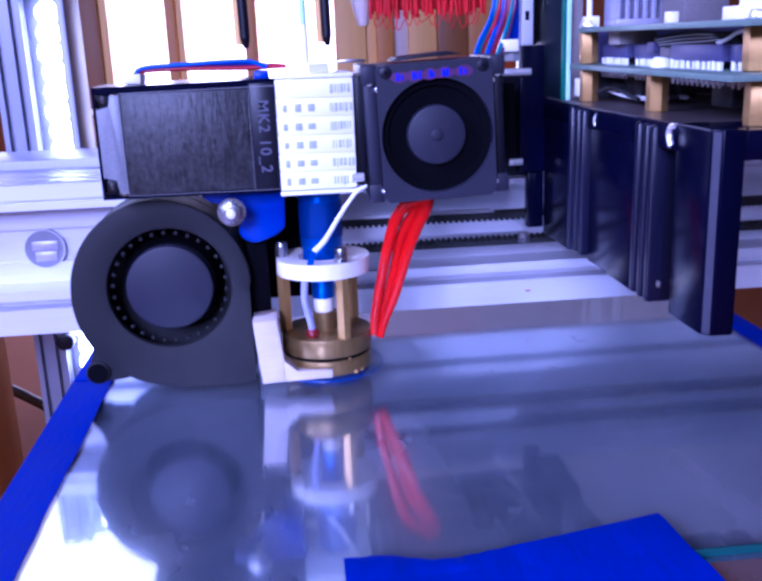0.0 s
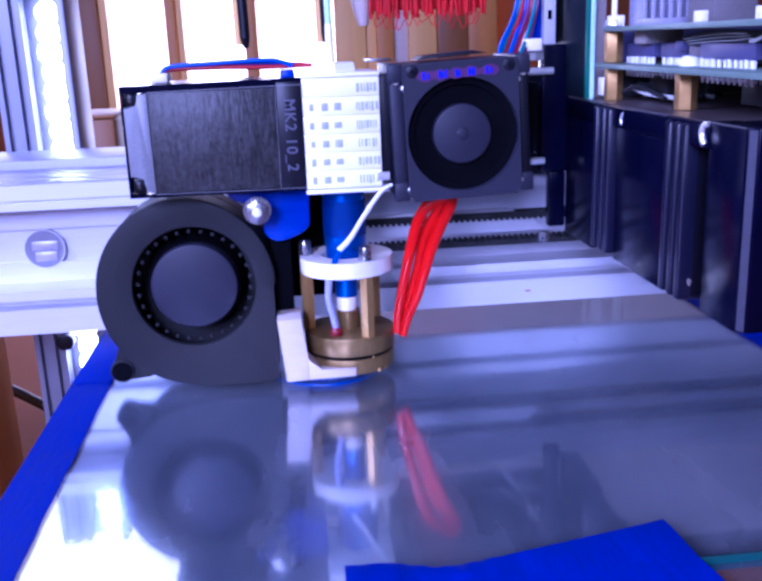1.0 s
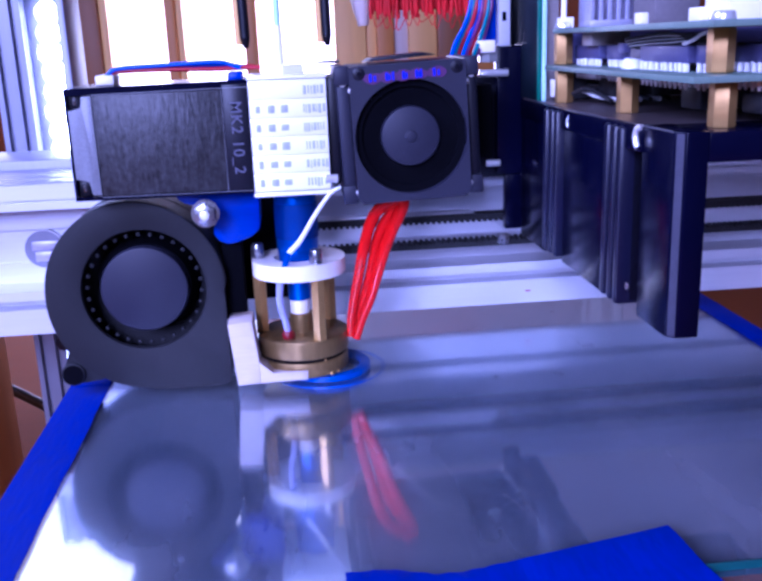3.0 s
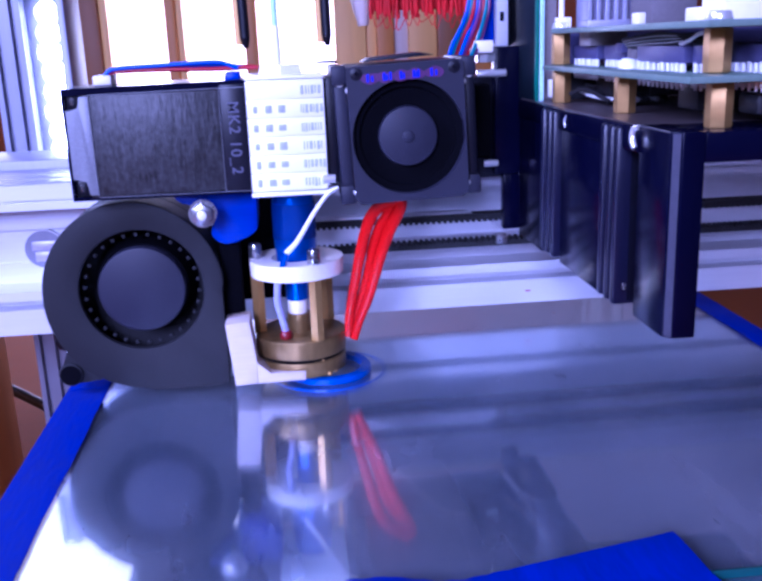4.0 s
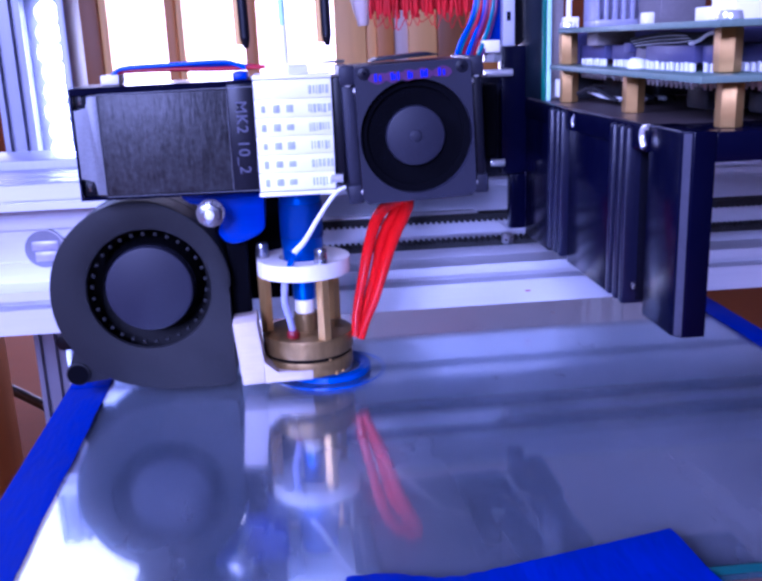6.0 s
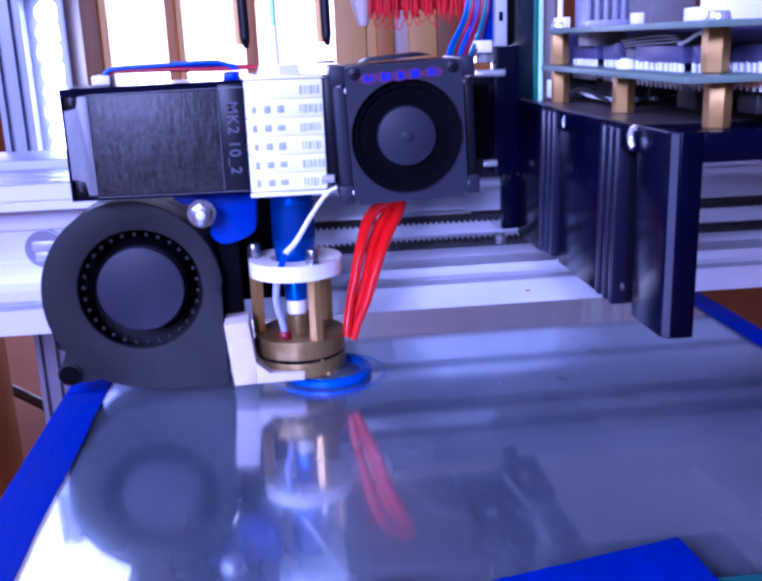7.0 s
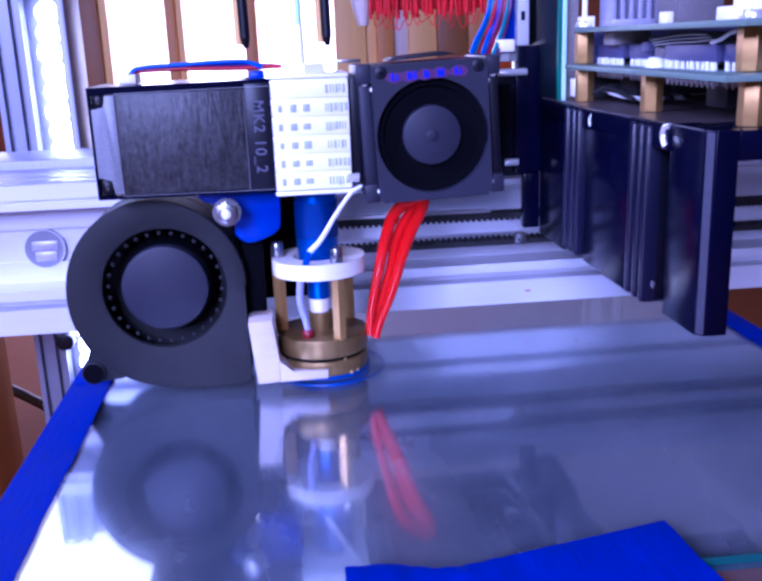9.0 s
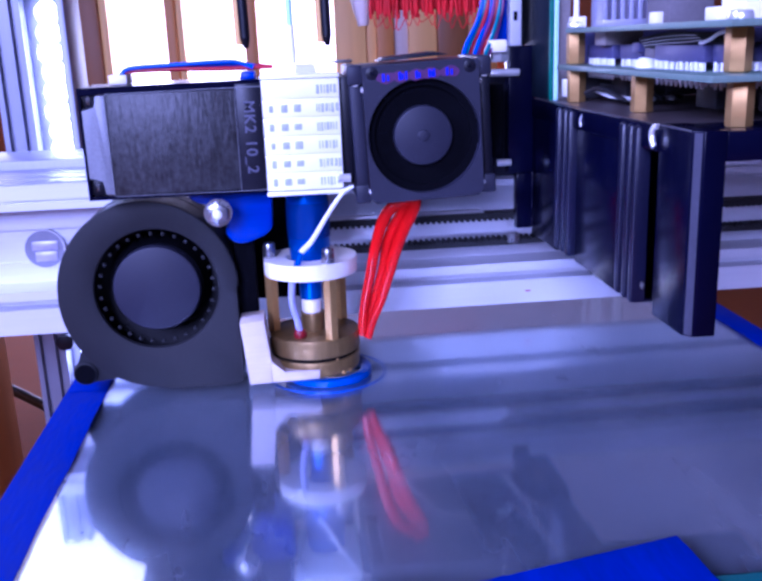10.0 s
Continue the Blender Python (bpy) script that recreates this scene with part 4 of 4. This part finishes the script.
def boards():
    lo = circuit_board("circuit_board", -9.6, 74.5, 150, 160, 256, "pale green circuit board with solder pins")
    hi = circuit_board("circuit_board", 0.2, 75.5, 150, 156, 252, "pale green circuit board above the lower one")
    rnd_pin = random.Random(5)
    for x0, y0, n in ((81.8, 231.5, 8), (82.6, 213.8, 6), (81.8, 179.5, 10), (83.0, 173.6, 2), (90.4, 161, 7), (97, 181, 10), (99, 210, 12)):
        hd = part("pin_header", box(x0, x0 + 4.6, y0, y0 + n * 2.54 - 0.3, -6.6, -3.2, 0.2), SINK, lo, "grey-lilac pin header")
        for i in range(n):
            y = y0 + 1.1 + i * 2.54
            w = rnd_pin.uniform(0.38, 0.62)
            part("pin", box(x0 + rnd_pin.uniform(-0.3, 0.3), x0 + 0.9, y - w, y + w, -8.8, rnd_pin.uniform(-6.7, -6.3), 0.15), SOLDER, hd)
            part("solder_tip", rod((x0 + 0.5, y, -11.9), (x0 + 0.5, y, -9.5), 0.3, 0.75, seg=8), SOLDER, hd)
            part("solder_tip", rod((x0 + 2.9, y + 0.8, -11.6), (x0 + 2.9, y + 0.8, -9.5), 0.3, 0.7, seg=8), SOLDER, hd)
    part("rear_module", box(80, 160, 256.5, 259, -8.3, 0.1, 0.3), SINK, lo)
    part("rear_module", box(82, 160, 257, 261, -18.4, -9.7, 0.5), CHIP, lo)
    for k in range(7):
        part("lead", tube([(80 + k * 2.2, 247, -16 + (k % 3)), (82 + k * 2.4, 240, -14.5 - (k % 2) * 2), (84 + k * 2.6, 228, -17)], 0.6, 8), WHITE_WIRE if k % 2 else CHIP, lo)
    part("round_capacitor", rod((82.6, 210.4, -8.7), (82.6, 210.4, -6.0), 2.9, 2.2, seg=24, bevel=0.5), SOLDER, lo, "silver round capacitor")
    part("capacitor_sleeve", rod((84.6, 209.4, -6.2), (84.6, 209.4, -2.8), 3.0, 2.8, seg=24, bevel=0.5), RELAY, lo, "grey capacitor sleeve")
    part("connector", box(86, 92, 232, 244, -17.5, -9.6, 0.4), CHIP, lo)
    part("connector", box(94, 104, 226, 240, -16, -9.6, 0.4), CHIP, lo)
    part("connector", box(90, 100, 190, 200, -17, -9.6, 0.4), CHIP, lo)
    part("connector", box(92, 110, 168, 176, -16.5, -12.5, 0.6), CHIP, lo)
    part("connector", box(77.2, 79.5, 256, 260, -17.5, -12.5, 0.3), WHITE, lo)
    part("socket", box(76.8, 80.5, 249, 253, 1.5, 4.4, 0.3), WHITE, hi, "white socket")
    part("socket", box(82.6, 84.8, 207.5, 211, 1.5, 4.1, 0.3), WHITE, hi, "white socket")
    part("socket", box(83.5, 86, 178, 184, 1.5, 4.2, 0.3), WHITE, hi, "white socket")
    part("socket", box(86, 99, 172, 182, 1.5, 8, 0.3), WHITE, hi, "white socket")
    part("relay", box(79.8, 90, 232, 240, -3.2, 0.15, 0.3), RELAY_PALE, hi, "pale grey relay under the upper board")
    part("relay", box(81.2, 87, 212.6, 217, -4.8, -2.6, 0.2), SINK, lo)
    part("grey_relay", box(88, 99, 212, 226, 1.5, 16, 0.4), RELAY, hi, "grey relay block")
    sink = part("heat_sink", box(82, 95, 240, 250, 1.5, 3.2, 0.2), LILAC_METAL, hi, "lilac finned heat sink")
    for k in range(6):
        part("fin", box(82 + k * 2.4, 83.2 + k * 2.4, 240, 250, 3.2, 24, 0.2), LILAC_METAL, sink)
    for k in range(11):
        a, c = 0.42 * k, 0.3 * (k % 3) - (0.9 if k in (2, 5, 8) else 0)
        part("black_wire", tube([(82.0 + c, 214 - a, -1.9 - 0.18 * k), (82.6 + c, 204 - a, -1.1 - 0.22 * k), (83.0 + c, 194 - a, -0.7 - 0.24 * k), (83.2 + c, 186 - a, -1.0 - 0.16 * k), (84.5, 179 - 0.3 * k, -1.2 - 0.2 * k)], 0.12 if k in (2, 5, 8) else 0.42, 7), WHITE_WIRE if k in (2, 5, 8) else RUBBER, hi)
    for k in range(3):
        part("white_wire", tube([(82.4, 183 - 0.5 * k, -2.8 - 0.1 * k), (82.6, 179 - 0.5 * k, -2.2 + 0.2 * k), (82.9, 175 - 0.3 * k, -0.9 + 0.1 * k), (85, 168, 0.0)], 0.34, 7), WHITE_WIRE, hi)
    for x, y, z0, z1 in ((78.6, 251, -18.6, -9.6), (81.2, 209.5, -18.6, -9.6), (84.4, 168.5, -18.6, -9.6), (78.2, 251, -8.2, 0.2), (83.4, 168.5, -8.2, 0.2)):
        s = moving(thing("brass_standoff", (x, y, z0), "hexagonal brass standoff between the boards", "standoff", "board standoffs"))
        part("hex_body", rod((x, y, z0), (x, y, z1), 2.6, seg=6, bevel=0.45), BRASS_ROD, s)
    for x, y in ((78.2, 251), (83.4, 168.5)):
        s = moving(thing("standoff_screw", (x, y, 1.5), "bright screw head on the upper board", "screw"))
        if y > 200:
            part("stud", rod((x, y, 3.2), (x, y, 40), 0.75, seg=12), WHITE, s, "thin pale stud")
        part("screw_head", rod((x, y, 1.5), (x, y, 3.2), 2.6, 2.2, seg=20, bevel=0.3), STEEL, s)
    v = moving(thing("upright_board", (74, 270, -18.6), "upright dark circuit board with a teal edge", "circuit board"))
    part("board", box(74.1, 75.9, 262.5, 300, -18.6, 70, 0.1), BOARD_DARK, v)
    part("rear_cover", box(76.6, 82, 268, 270, -18.6, 70, 0.2), RELAY_PALE, v, "pale grey cover plate")
    part("board_edge", box(73.9, 75.0, 260.8, 262.5, -18.6, 70, 0.15), TEAL, v, "dark green board edge")
    part("board_edge", box(75.02, 76.3, 260.7, 262.5, -18.6, 70, 0.15), PALE_TUBE, v, "pale board edge")


stepper_motor()
top_wires()
fin_stack()
push_fitting()
blower()
blue_bracket()
axial_fan()
hotend()
sensor_wire()
air_duct()
red_sleeves()
carriage()
cable_bundle()
electronics_plate()
boards()

# ---- things behind the printer ----
def hanging_pen(x, y, z, label):
    t = thing("hanging_tool", (x, y, z), label, "tool", "hanging tools")
    part("tip", rod((x, y, z), (x - 0.4, y, z + 6), 1.6, 3.2, seg=20), BLACK, t)
    part("shaft", rod((x - 0.4, y, z + 6), (x - 4, y, z + 260), 3.2, 4.2, seg=20), BLACK, t)
    part("light_side", rod((x - 4.2, y + 2, z + 2), (x - 7.5, y + 2, z + 260), 2.4, 3.4, seg=16), WOOD_PALE, t)


hanging_pen(-22.5, 600, -1.5, "dark pointed tool hanging behind the printer")
hanging_pen(29.5, 600, -1.8, "dark pointed tool hanging behind the printer")
cone = thing("spool_cone", (54, 620, 10), "cream plastic cone hanging behind the printer", "cone")
part("cone_body", rod((55, 620, 10), (51, 620, 60), 3.5, 14, seg=32, bevel=0.6), CREAM, cone)


def red_cloth():
    t = thing("red_net", (97, 620, 14), "frayed red netting hanging behind the printer", "netting")
    rnd = random.Random(4)
    part("net_body", box(60, 135, 616, 624, 19, 90, 1.5), FIBRE, t)
    for i in range(52):
        x = 60 + i * 1.45
        z0 = 15 + rnd.uniform(-2.2, 2.2)
        part("strand", tube([(x, 612 + rnd.uniform(-4, 4), 75), (x + rnd.uniform(-2, 2), 612, 45), (x + rnd.uniform(-1.5, 1.5), 612 + rnd.uniform(-3, 3), z0)], rnd.uniform(1.7, 2.3), 6, 0.9), FIBRE, t)
    for i in range(14):
        x = 60 + i * 5
        part("loose_fibre", tube([(x, 606, 17), (x + rnd.uniform(1, 4), 604, 9 + rnd.uniform(-4, 2)), (x + rnd.uniform(5, 10), 606, 16)], 0.3, 5), FIBRE, t)


red_cloth()

# ---- what moves ----
# the head's way along the gantry, and the bed's way fore and aft, in millimetres
HEAD = [(0.0, 6.5), (0.5, 10.7), (1.0, 13.6), (1.5, 10.1), (2.0, 5.7), (2.5, 2.3), (2.7, 1.4), (3.3, -2.0), (3.8, -2.0), (4.0, -1.4), (4.5, 1.3), (5.0, 4.5), (5.5, 3.5), (6.0, 0.7), (6.2, -0.4),
        (6.75, -2.4), (7.3, -0.5), (7.5, 0.0), (8.0, 3.0), (8.5, 6.2), (9.0, 5.2), (9.5, 3.0), (10.0, 2.8)]
BED = [(0.0, 7.5), (0.5, 6.9), (1.0, 4.8), (1.5, 5.4), (2.0, 6.0), (2.5, 5.1), (3.3, 0.6), (3.7, -0.9), (4.0, 0.0), (4.5, 3.3), (5.0, 6.6), (5.5, 4.45), (6.0, 1.2), (6.75, -2.6), (7.5, 0.0), (8.0, 3.3),
       (8.5, 6.6), (9.0, 4.45), (9.5, 1.2), (10.0, -1.7)]


def motions():
    for ob in head:
        b = ob.location.copy()
        walk(ob, [(t, Matrix.Translation(b + Vector((d * MM, 0, 0)))) for t, d in HEAD])
    for ob in [bed, *tapes, *rings]:
        b = ob.location.copy()
        walk(ob, [(t, Matrix.Translation(b + Vector((0, d * MM * BED_SPREAD, 0)))) for t, d in BED])


motions()
